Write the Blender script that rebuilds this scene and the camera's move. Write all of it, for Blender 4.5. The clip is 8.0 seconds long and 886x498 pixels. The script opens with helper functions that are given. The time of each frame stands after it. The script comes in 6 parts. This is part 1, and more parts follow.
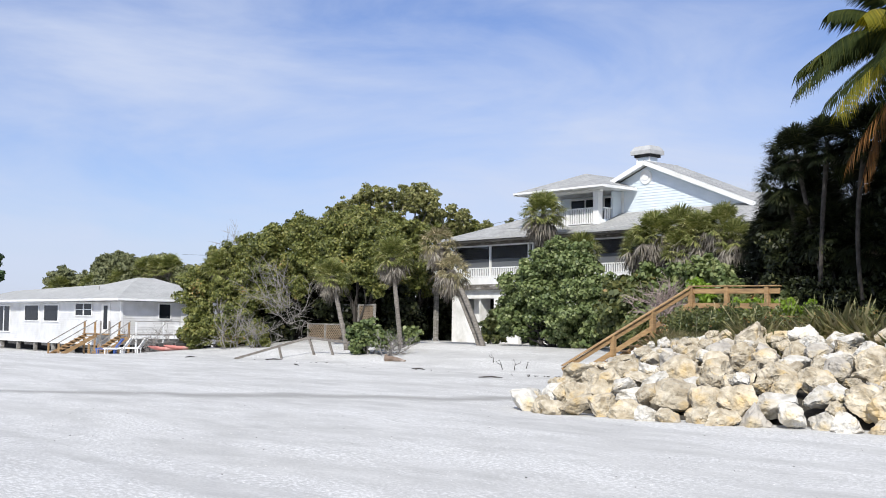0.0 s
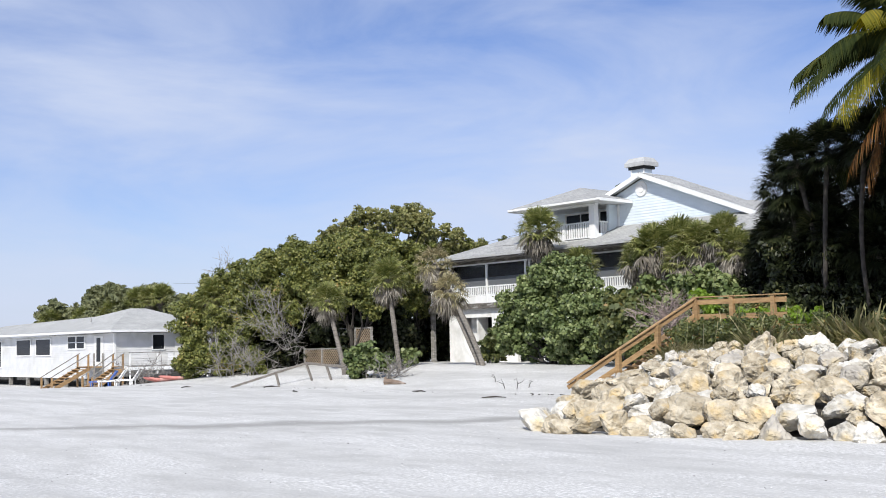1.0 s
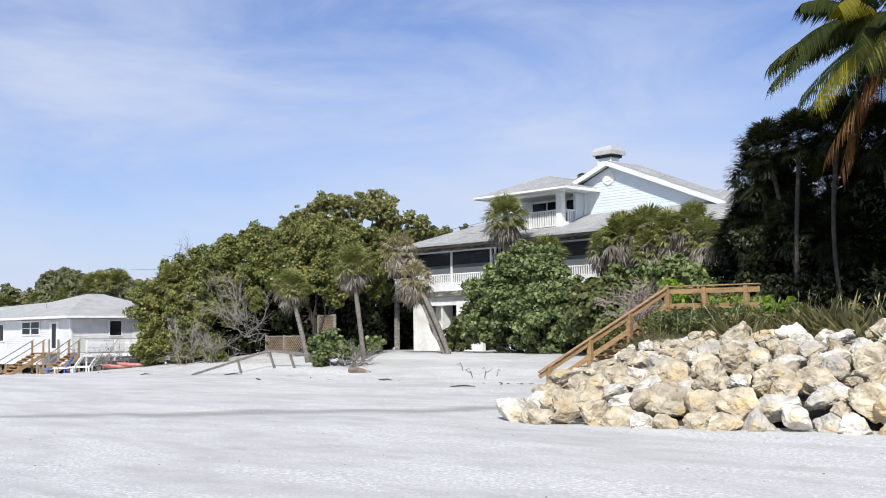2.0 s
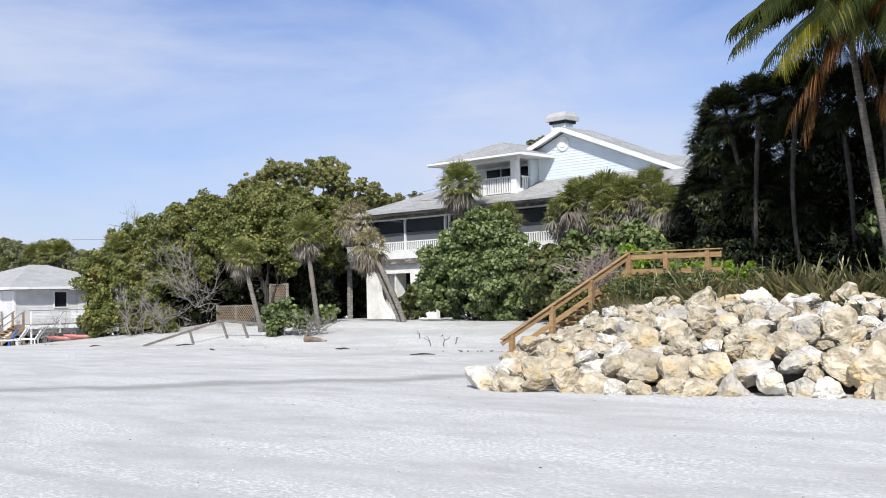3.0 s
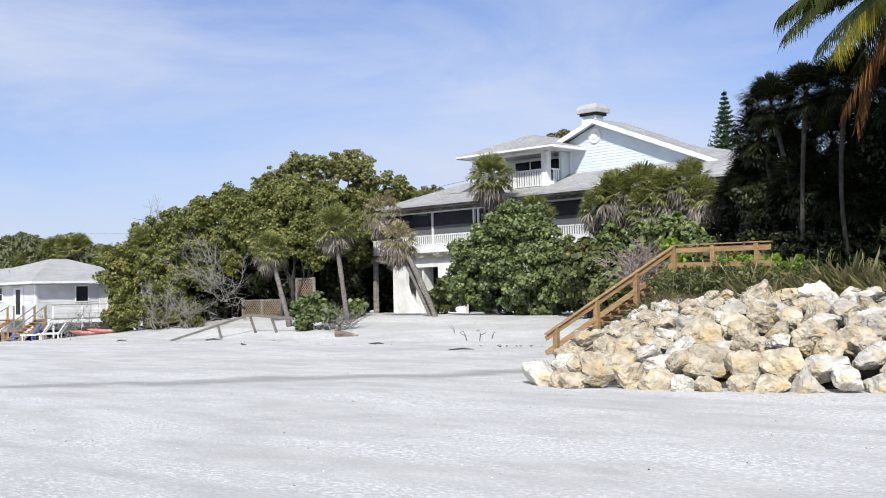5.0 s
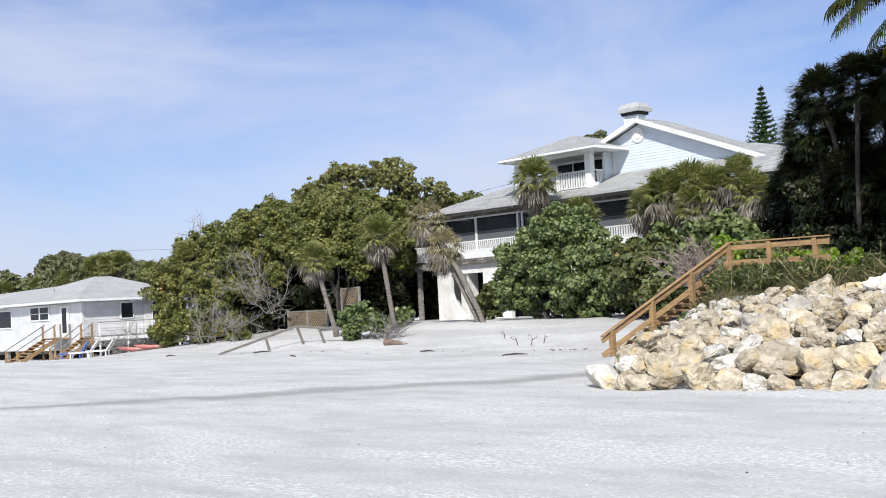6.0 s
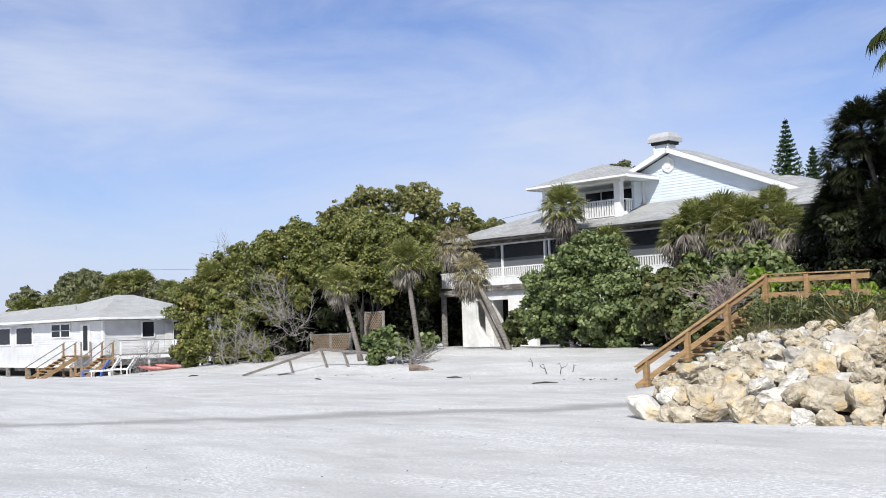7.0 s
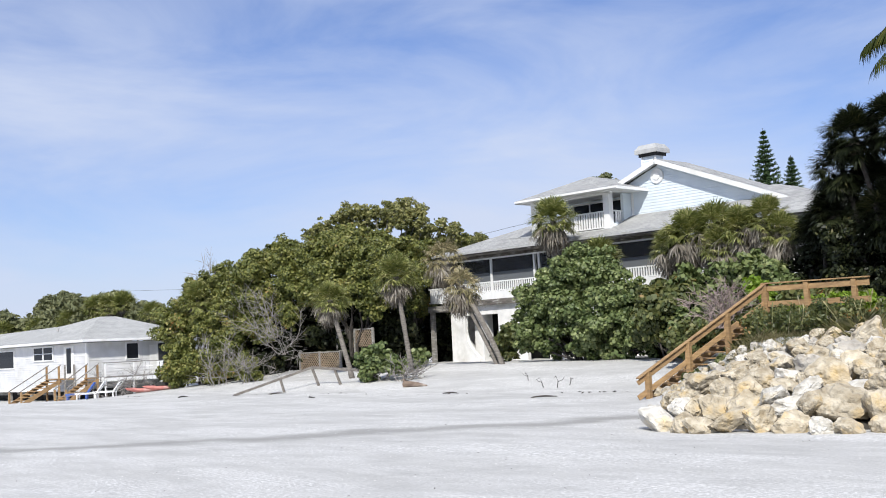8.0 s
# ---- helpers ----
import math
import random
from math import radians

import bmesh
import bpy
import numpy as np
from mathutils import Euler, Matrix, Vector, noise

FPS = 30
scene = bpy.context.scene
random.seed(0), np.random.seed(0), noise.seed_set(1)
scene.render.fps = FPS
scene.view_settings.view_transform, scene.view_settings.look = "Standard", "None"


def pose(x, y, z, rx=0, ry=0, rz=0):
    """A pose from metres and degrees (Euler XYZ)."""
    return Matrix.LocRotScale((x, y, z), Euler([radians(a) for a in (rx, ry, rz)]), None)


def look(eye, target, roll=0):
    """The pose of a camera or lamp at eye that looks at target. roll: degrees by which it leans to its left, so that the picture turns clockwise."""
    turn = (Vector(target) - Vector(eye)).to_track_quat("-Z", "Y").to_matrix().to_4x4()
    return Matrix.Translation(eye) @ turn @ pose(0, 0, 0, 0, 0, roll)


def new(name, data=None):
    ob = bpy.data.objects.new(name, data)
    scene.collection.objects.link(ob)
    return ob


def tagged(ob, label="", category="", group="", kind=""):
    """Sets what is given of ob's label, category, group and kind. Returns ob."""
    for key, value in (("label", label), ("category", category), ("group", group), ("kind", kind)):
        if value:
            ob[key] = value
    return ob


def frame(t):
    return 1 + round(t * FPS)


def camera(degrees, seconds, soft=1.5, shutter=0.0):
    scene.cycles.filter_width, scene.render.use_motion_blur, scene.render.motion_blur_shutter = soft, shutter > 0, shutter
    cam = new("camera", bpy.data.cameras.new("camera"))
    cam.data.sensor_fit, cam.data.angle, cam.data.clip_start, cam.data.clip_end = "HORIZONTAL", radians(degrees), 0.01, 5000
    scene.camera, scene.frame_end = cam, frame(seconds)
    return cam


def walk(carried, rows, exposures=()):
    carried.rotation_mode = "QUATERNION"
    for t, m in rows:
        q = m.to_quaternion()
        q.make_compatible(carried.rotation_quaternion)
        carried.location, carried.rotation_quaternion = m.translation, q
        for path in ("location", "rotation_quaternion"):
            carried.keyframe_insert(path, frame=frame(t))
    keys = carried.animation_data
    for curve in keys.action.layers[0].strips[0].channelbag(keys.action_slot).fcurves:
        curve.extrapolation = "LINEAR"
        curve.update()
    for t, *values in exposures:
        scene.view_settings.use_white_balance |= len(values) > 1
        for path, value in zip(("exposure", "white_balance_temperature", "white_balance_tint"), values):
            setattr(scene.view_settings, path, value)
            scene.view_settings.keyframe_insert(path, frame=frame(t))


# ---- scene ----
cam = camera(41.8, 8.0, soft=0.95)
PATH = [
    (0, (-2.78, -2.156, 2.12), (-2.741, -0.16, 2.25), 0.9),
    (0.5, (-2.889, -1.777, 2.129), (-2.804, 0.218, 2.244), -0.6),
    (1, (-3.031, -1.414, 2.129), (-2.976, 0.579, 2.294), -1.1),
    (1.2, (-3.11, -1.276, 2.128), (-3.048, 0.718, 2.272), -0.7),
    (2.3, (-3.671, -0.561, 2.127), (-3.51, 1.427, 2.272), -0.8),
    (2.5, (-3.777, -0.447, 2.127), (-3.595, 1.539, 2.275), -0.7),
    (3, (-4.05, -0.193, 2.135), (-3.824, 1.792, 2.222), -1.3),
    (3.5, (-4.298, 0.033, 2.134), (-4.019, 2.012, 2.189), -1.0),
    (4, (-4.541, 0.24, 2.126), (-4.306, 2.224, 2.23), -0.5),
    (4.5, (-4.813, 0.444, 2.13), (-4.602, 2.431, 2.223), 0.3),
    (5, (-5.086, 0.65, 2.14), (-4.875, 2.637, 2.218), -1.3),
    (5.2, (-5.193, 0.731, 2.141), (-5.007, 2.72, 2.234), -1.2),
    (6.5, (-5.894, 1.237, 2.147), (-5.749, 3.229, 2.238), -3.7),
    (7, (-6.197, 1.416, 2.14), (-6.069, 3.407, 2.278), -1.7),
    (7.5, (-6.536, 1.587, 2.133), (-6.404, 3.578, 2.269), -3.1),
    (8, (-6.89, 1.761, 2.134), (-6.72, 3.747, 2.298), -2.8),
]
walk(cam, [(t, look(eye, aim, lean)) for t, eye, aim, lean in PATH])

# ---- world, sun, exposure ----
scene.view_settings.exposure = 0.12
SUN_EL, SUN_AZ = 42.0, 193.0          # azimuth clockwise from +y
sun = new("sun", bpy.data.lights.new("sun", "SUN"))
sun.data.energy, sun.data.angle, sun.data.color = 4.5, radians(0.53), (1.0, 0.965, 0.895)
sd = Vector((math.sin(radians(SUN_AZ)) * math.cos(radians(SUN_EL)), math.cos(radians(SUN_AZ)) * math.cos(radians(SUN_EL)), math.sin(radians(SUN_EL))))
sun.matrix_world = look((0, 0, 60), Vector((0, 0, 60)) - sd)

world = bpy.data.worlds.new("sky")
scene.world = world
world.use_nodes = True
wn, wl = world.node_tree.nodes, world.node_tree.links
wn.clear()
w_out, w_bg = wn.new("ShaderNodeOutputWorld"), wn.new("ShaderNodeBackground")
w_sky = wn.new("ShaderNodeTexSky")
w_sky.sky_type, w_sky.sun_disc = "NISHITA", False
w_sky.sun_elevation, w_sky.sun_rotation = radians(SUN_EL), radians(SUN_AZ)
w_sky.air_density, w_sky.dust_density, w_sky.ozone_density = 1.0, 0.6, 2.5
w_co = wn.new("ShaderNodeTexCoord")
w_map = wn.new("ShaderNodeMapping")
w_map.inputs["Rotation"].default_value = (radians(10), radians(-16), radians(8))
w_map.inputs["Scale"].default_value = (2.2, 2.2, 7.5)
w_n1, w_n2 = wn.new("ShaderNodeTexNoise"), wn.new("ShaderNodeTexNoise")
w_n1.inputs["Scale"].default_value, w_n1.inputs["Detail"].default_value, w_n1.inputs["Roughness"].default_value, w_n1.inputs["Distortion"].default_value = 1.5, 8, 0.55, 0.5
w_n2.inputs["Scale"].default_value, w_n2.inputs["Detail"].default_value = 0.6, 2
w_add = wn.new("ShaderNodeMath")
w_add.operation = "ADD"
w_ramp = wn.new("ShaderNodeValToRGB")
w_ramp.color_ramp.elements[0].position, w_ramp.color_ramp.elements[1].position = 0.375, 0.60
w_ramp.color_ramp.elements[1].color = (0.95, 0.95, 0.95, 1)
w_half = wn.new("ShaderNodeMath")
w_half.operation = "MULTIPLY"
w_half.inputs[1].default_value = 0.5
w_tint = wn.new("ShaderNodeMix")
w_tint.data_type, w_tint.blend_type = "RGBA", "MULTIPLY"
w_tint.inputs[0].default_value = 1.0
w_tint.inputs[7].default_value = (0.885, 0.92, 1.215, 1)
w_mix = wn.new("ShaderNodeMix")
w_mix.data_type = "RGBA"
w_mix.inputs[7].default_value = (6.0, 6.7, 8.4, 1)
wl.new(w_co.outputs["Generated"], w_map.inputs[0])
wl.new(w_map.outputs[0], w_n1.inputs["Vector"])
wl.new(w_map.outputs[0], w_n2.inputs["Vector"])
wl.new(w_n1.outputs[0], w_add.inputs[0])
wl.new(w_n2.outputs[0], w_add.inputs[1])
wl.new(w_add.outputs[0], w_half.inputs[0])
wl.new(w_half.outputs[0], w_ramp.inputs[0])
wl.new(w_ramp.outputs[0], w_mix.inputs[0])
wl.new(w_sky.outputs[0], w_tint.inputs[6])
wl.new(w_tint.outputs[2], w_mix.inputs[6])
wl.new(w_mix.outputs[2], w_bg.inputs[0])
w_bg.inputs[1].default_value = 0.099
wl.new(w_bg.outputs[0], w_out.inputs[0])


# ---- materials ----
def ramp(nodes, stops):
    r = nodes.new("ShaderNodeValToRGB")
    el = r.color_ramp.elements
    while len(el) < len(stops):
        el.new(0.5)
    for e, (p, c) in zip(el, stops):
        e.position, e.color = p, (*c, 1)
    return r


def base_mat(name):
    m = bpy.data.materials.new(name)
    m.use_nodes = True
    n, l = m.node_tree.nodes, m.node_tree.links
    return m, n, l, n["Principled BSDF"]


def surface(name, dark, light, scale=4.0, rough=0.7, bump=0.25, stain=None, stain_scale=0.6, stretch=(1, 1, 1), fine=40.0, metal=0.0, per_object=0.0):
    """Two scales of variation and a fine relief; stain: a third colour in patches."""
    m, n, l, b = base_mat(name)
    co, mp = n.new("ShaderNodeTexCoord"), n.new("ShaderNodeMapping")
    mp.inputs["Scale"].default_value = stretch
    l.new(co.outputs["Object"], mp.inputs[0])
    n1, n2, n3 = (n.new("ShaderNodeTexNoise") for _ in range(3))
    for nn, sc, de in ((n1, scale, 6), (n2, fine, 3), (n3, stain_scale, 5)):
        nn.inputs["Scale"].default_value, nn.inputs["Detail"].default_value = sc, de
        l.new(mp.outputs[0], nn.inputs["Vector"])
    r = ramp(n, [(0.3, dark), (0.7, light)])
    l.new(n1.outputs[0], r.inputs[0])
    col = r.outputs[0]
    if stain:
        mk = ramp(n, [(0.52, (0, 0, 0)), (0.72, (1, 1, 1))])
        l.new(n3.outputs[0], mk.inputs[0])
        mx = n.new("ShaderNodeMix")
        mx.data_type = "RGBA"
        mx.inputs[7].default_value = (*stain, 1)
        l.new(mk.outputs[0], mx.inputs[0])
        l.new(col, mx.inputs[6])
        col = mx.outputs[2]
    if per_object:
        oi, hs, ma = n.new("ShaderNodeObjectInfo"), n.new("ShaderNodeHueSaturation"), n.new("ShaderNodeMapRange")
        ma.inputs["To Min"].default_value, ma.inputs["To Max"].default_value = 1 - per_object, 1 + per_object
        l.new(oi.outputs["Random"], ma.inputs[0])
        l.new(ma.outputs[0], hs.inputs["Value"])
        l.new(col, hs.inputs["Color"])
        col = hs.outputs[0]
    l.new(col, b.inputs["Base Color"])
    ad, bp = n.new("ShaderNodeMath"), n.new("ShaderNodeBump")
    ad.operation = "ADD"
    l.new(n1.outputs[0], ad.inputs[0])
    l.new(n2.outputs[0], ad.inputs[1])
    l.new(ad.outputs[0], bp.inputs["Height"])
    bp.inputs["Strength"].default_value, bp.inputs["Distance"].default_value = bump, 0.05
    l.new(bp.outputs[0], b.inputs["Normal"])
    b.inputs["Roughness"].default_value, b.inputs["Metallic"].default_value = rough, metal
    return m


def foliage(name, stops, rough=0.45, through_light=0.3, gloss=0.4):
    """Leaves: each leaf its own tone from the stops, a little light through them."""
    m, n, l, b = base_mat(name)
    ge, no, ad = n.new("ShaderNodeNewGeometry"), n.new("ShaderNodeTexNoise"), n.new("ShaderNodeMath")
    co = n.new("ShaderNodeTexCoord")
    l.new(co.outputs["Object"], no.inputs["Vector"])
    no.inputs["Scale"].default_value = 0.7
    ad.operation = "MULTIPLY_ADD"
    ad.inputs[1].default_value = 0.75
    l.new(ge.outputs["Random Per Island"], ad.inputs[0])
    su = n.new("ShaderNodeMath")
    su.operation = "MULTIPLY_ADD"
    su.inputs[1].default_value, su.inputs[2].default_value = 0.9, -0.32
    l.new(no.outputs[0], su.inputs[0])
    l.new(su.outputs[0], ad.inputs[2])
    r = ramp(n, stops)
    l.new(ad.outputs[0], r.inputs[0])
    l.new(r.outputs[0], b.inputs["Base Color"])
    b.inputs["Roughness"].default_value, b.inputs["Specular IOR Level"].default_value = rough, gloss
    tr, mx, out = n.new("ShaderNodeBsdfTranslucent"), n.new("ShaderNodeMixShader"), n["Material Output"]
    hs = n.new("ShaderNodeHueSaturation")
    hs.inputs["Value"].default_value, hs.inputs["Saturation"].default_value, hs.inputs["Hue"].default_value = 1.6, 1.1, 0.485
    l.new(r.outputs[0], hs.inputs["Color"])
    l.new(hs.outputs[0], tr.inputs[0])
    mx.inputs[0].default_value = through_light
    l.new(b.outputs[0], mx.inputs[1])
    l.new(tr.outputs[0], mx.inputs[2])
    l.new(mx.outputs[0], out.inputs[0])
    return m


def shingles(name, dark, light):
    m, n, l, b = base_mat(name)
    co, br, no = n.new("ShaderNodeTexCoord"), n.new("ShaderNodeTexBrick"), n.new("ShaderNodeTexNoise")
    uv = n.new("ShaderNodeUVMap")
    l.new(uv.outputs[0], br.inputs["Vector"])
    l.new(co.outputs["Object"], no.inputs["Vector"])
    no.inputs["Scale"].default_value, no.inputs["Detail"].default_value = 0.8, 8
    br.inputs["Scale"].default_value, br.inputs["Brick Width"].default_value, br.inputs["Row Height"].default_value = 1.0, 0.33, 0.15
    br.inputs["Mortar Size"].default_value, br.inputs["Mortar Smooth"].default_value = 0.012, 0.4
    br.inputs["Color1"].default_value, br.inputs["Color2"].default_value = (*dark, 1), (*light, 1)
    br.inputs["Mortar"].default_value = (*[c * 0.62 for c in dark], 1)
    r = ramp(n, [(0.3, (0.8, 0.8, 0.8)), (0.7, (1.05, 1.05, 1.05))])
    l.new(no.outputs[0], r.inputs[0])
    mx = n.new("ShaderNodeMix")
    mx.data_type, mx.blend_type = "RGBA", "MULTIPLY"
    mx.inputs[0].default_value = 1.0
    l.new(br.outputs[0], mx.inputs[6])
    l.new(r.outputs[0], mx.inputs[7])
    l.new(mx.outputs[2], b.inputs["Base Color"])
    bp = n.new("ShaderNodeBump")
    bp.inputs["Strength"].default_value, bp.inputs["Distance"].default_value = 0.5, 0.02
    bp.invert = True
    l.new(br.outputs["Fac"], bp.inputs["Height"])
    l.new(bp.outputs[0], b.inputs["Normal"])
    b.inputs["Roughness"].default_value = 0.85
    return m


def screen(name, colour, clear):
    m, n, l, b = base_mat(name)
    b.inputs["Base Color"].default_value, b.inputs["Roughness"].default_value = (*colour, 1), 0.6
    b.inputs["Alpha"].default_value = 1 - clear
    return m


def sand_material():
    """Pale shell sand: grey damp flats, white streaks of shell along the shore, a wet runnel."""
    m, n, l, b = base_mat("sand")
    co = n.new("ShaderNodeTexCoord")

    def tex(scale, detail, stretch=(1, 1, 1), turn=0.0, rough=0.55):
        mp, t = n.new("ShaderNodeMapping"), n.new("ShaderNodeTexNoise")
        mp.inputs["Scale"].default_value, mp.inputs["Rotation"].default_value = stretch, (0, 0, turn)
        l.new(co.outputs["Object"], mp.inputs[0])
        l.new(mp.outputs[0], t.inputs["Vector"])
        t.inputs["Scale"].default_value, t.inputs["Detail"].default_value, t.inputs["Roughness"].default_value = scale, detail, rough
        return t.outputs[0]

    streak = ramp(n, [(0.41, (0, 0, 0)), (0.58, (1, 1, 1))])
    l.new(tex(0.55, 7, (0.30, 1.0, 1), 0.5, 0.62), streak.inputs[0])
    hash_ = ramp(n, [(0.50, (0, 0, 0)), (0.55, (1, 1, 1))])
    l.new(tex(13.0, 9, (0.8, 1.2, 1), 0.4, 0.85), hash_.inputs[0])
    grit = ramp(n, [(0.3, (0.42, 0.416, 0.402)), (0.7, (0.52, 0.515, 0.497))])
    l.new(tex(1.2, 8, (0.6, 1.2, 1), 0.4), grit.inputs[0])
    mu = n.new("ShaderNodeMath")
    mu.operation = "MULTIPLY"
    l.new(streak.outputs[0], mu.inputs[0])
    ad = n.new("ShaderNodeMath")
    ad.operation = "MULTIPLY_ADD"
    ad.inputs[1].default_value, ad.inputs[2].default_value = 0.95, 0.05
    l.new(hash_.outputs[0], ad.inputs[0])
    l.new(ad.outputs[0], mu.inputs[1])
    mx = n.new("ShaderNodeMix")
    mx.data_type = "RGBA"
    mx.inputs[7].default_value = (0.755, 0.75, 0.735, 1)
    l.new(mu.outputs[0], mx.inputs[0])
    l.new(grit.outputs[0], mx.inputs[6])
    speck = ramp(n, [(0.34, (0.72, 0.72, 0.72)), (0.50, (1, 1, 1)), (0.66, (1.18, 1.18, 1.18))])
    l.new(tex(16.0, 10, (0.8, 1.2, 1), 0.3, 0.85), speck.inputs[0])
    grain = n.new("ShaderNodeMix")
    grain.data_type, grain.blend_type = "RGBA", "MULTIPLY"
    grain.inputs[0].default_value = 1.0
    l.new(mx.outputs[2], grain.inputs[6])
    l.new(speck.outputs[0], grain.inputs[7])
    # wet runnel: a strip along a line across the flat, ragged by noise
    sp = n.new("ShaderNodeSeparateXYZ")
    l.new(co.outputs["Object"], sp.inputs[0])

    def math_node(op, a, c):
        k = n.new("ShaderNodeMath")
        k.operation = op
        for i, v in enumerate((a, c)):
            if isinstance(v, (int, float)):
                k.inputs[i].default_value = v
            else:
                l.new(v, k.inputs[i])
        return k.outputs[0]

    across = math_node("SUBTRACT", math_node("MULTIPLY", sp.outputs[0], WET[0]), math_node("MULTIPLY", sp.outputs[1], WET[1]))
    across = math_node("ADD", across, WET[2])
    rag = math_node("MULTIPLY", math_node("SUBTRACT", tex(0.35, 6, (0.5, 1, 1), 0.2), 0.5), 5.0)
    wet_d = math_node("ABSOLUTE", math_node("ADD", across, rag), 0)
    wet = n.new("ShaderNodeMapRange")
    wet.inputs["From Min"].default_value, wet.inputs["From Max"].default_value = 1.3, 0.3
    l.new(wet_d, wet.inputs[0])
    mw = n.new("ShaderNodeMix")
    mw.data_type = "RGBA"
    mw.inputs[7].default_value = (0.27, 0.265, 0.25, 1)
    l.new(math_node("MULTIPLY", wet.outputs[0], 0.8), mw.inputs[0])
    l.new(grain.outputs[2], mw.inputs[6])
    l.new(mw.outputs[2], b.inputs["Base Color"])
    bp = n.new("ShaderNodeBump")
    bp.inputs["Strength"].default_value, bp.inputs["Distance"].default_value = 0.35, 0.06
    l.new(math_node("ADD", tex(3.0, 9, (0.7, 1.4, 1), 0.4, 0.7), math_node("MULTIPLY", hash_.outputs[0], 0.3)), bp.inputs["Height"])
    l.new(bp.outputs[0], b.inputs["Normal"])
    b.inputs["Roughness"].default_value = 0.9
    return m


def sky_glass(name):
    m, n, l, b = base_mat(name)
    b.inputs["Base Color"].default_value, b.inputs["Roughness"].default_value = (0.010, 0.012, 0.015, 1), 0.12
    b.inputs["Specular IOR Level"].default_value = 0.18
    return m


WET = (0.748, 0.664, 31.3)
SAND = sand_material()
WHITE = surface("white_paint", (0.72, 0.73, 0.73), (0.82, 0.82, 0.81), 2.0, 0.55, 0.1, (0.66, 0.66, 0.63), 0.9)
STUCCO = surface("white_stucco", (0.70, 0.70, 0.68), (0.82, 0.81, 0.79), 3.0, 0.85, 0.3, (0.55, 0.54, 0.5), 0.8)
PALE = surface("pale_blue_siding", (0.60, 0.67, 0.72), (0.68, 0.74, 0.78), 1.5, 0.6, 0.08)
SIDING = surface("white_siding", (0.60, 0.61, 0.62), (0.70, 0.70, 0.70), 1.5, 0.6, 0.08, (0.55, 0.55, 0.53), 0.7)
GREY_WOOD = surface("weathered_timber", (0.16, 0.15, 0.135), (0.30, 0.285, 0.26), 3.0, 0.9, 0.4, (0.40, 0.39, 0.37), 2.0, (1, 1, 4))
WOOD = surface("treated_pine", (0.27, 0.165, 0.075), (0.40, 0.26, 0.125), 3.0, 0.75, 0.3, (0.22, 0.14, 0.075), 1.6, (1, 1, 5), per_object=0.12)
LATTICE = surface("lattice_timber", (0.20, 0.145, 0.095), (0.32, 0.25, 0.175), 4.0, 0.85, 0.2)
ROOF = shingles("grey_shingles", (0.33, 0.335, 0.33), (0.43, 0.43, 0.42))
ROOF_B = shingles("pale_grey_shingles", (0.40, 0.405, 0.395), (0.47, 0.47, 0.455))
AGED_TIMBER = surface("aged_dark_timber", (0.075, 0.068, 0.06), (0.17, 0.155, 0.135), 2.5, 0.9, 0.4, (0.42, 0.41, 0.39), 3.0, (1, 1, 3))
# Porch interior grey: shade under the roof is put into the colour.
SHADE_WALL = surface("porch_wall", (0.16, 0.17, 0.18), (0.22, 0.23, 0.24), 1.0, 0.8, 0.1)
# Near-black: stands in for shade inside openings, hollows and slots.
DARK = surface("dark_recess", (0.02, 0.02, 0.02), (0.04, 0.04, 0.038), 2.0, 0.9, 0.1)
GLASS = sky_glass("window_glass")
SCREEN = screen("insect_screen", (0.030, 0.033, 0.037), 0.30)
SCREEN_LOW = screen("lower_screen", (0.13, 0.14, 0.15), 0.15)
METAL = surface("galvanised_cap", (0.36, 0.365, 0.36), (0.46, 0.465, 0.46), 3.0, 0.5, 0.1, (0.36, 0.35, 0.33), 1.2, metal=0.0)
LIMESTONE = surface("limestone", (0.30, 0.245, 0.16), (0.64, 0.58, 0.465), 3.2, 0.9, 1.0, (0.46, 0.32, 0.125), 1.8, fine=12.0, per_object=0.16)
LIMESTONE_PALE = surface("pale_limestone", (0.40, 0.37, 0.31), (0.76, 0.74, 0.69), 3.4, 0.9, 1.0, (0.50, 0.385, 0.19), 1.6, fine=12.0, per_object=0.12)
# Near-black brown that stands in for shade between the boulders.
GAP_SHADE = surface("gap_shade", (0.03, 0.026, 0.02), (0.09, 0.08, 0.065), 4.0, 0.95, 0.6)
LIMESTONE_GREY = surface("grey_limestone", (0.31, 0.285, 0.245), (0.57, 0.53, 0.465), 3.0, 0.9, 1.0, (0.50, 0.40, 0.22), 1.4, fine=10.0, per_object=0.12)
BARK = surface("palm_bark", (0.13, 0.115, 0.10), (0.29, 0.265, 0.235), 5.0, 0.95, 0.7, stretch=(1, 1, 4))
# Dark twigs and wrack; also painted as shade on grove and thicket trunks.
BARK_DARK = surface("dark_bark", (0.035, 0.03, 0.026), (0.085, 0.076, 0.066), 5.0, 0.95, 0.6)
DEADWOOD = surface("bleached_branches", (0.16, 0.148, 0.138), (0.30, 0.282, 0.265), 6.0, 0.9, 0.3)
G_GRAPE = foliage("sea_grape_leaves", [(0.0, (0.040, 0.054, 0.014)), (0.35, (0.105, 0.125, 0.030)), (0.7, (0.205, 0.215, 0.058)), (0.93, (0.29, 0.275, 0.09)), (1.0, (0.36, 0.20, 0.06))], 0.5, 0.16)
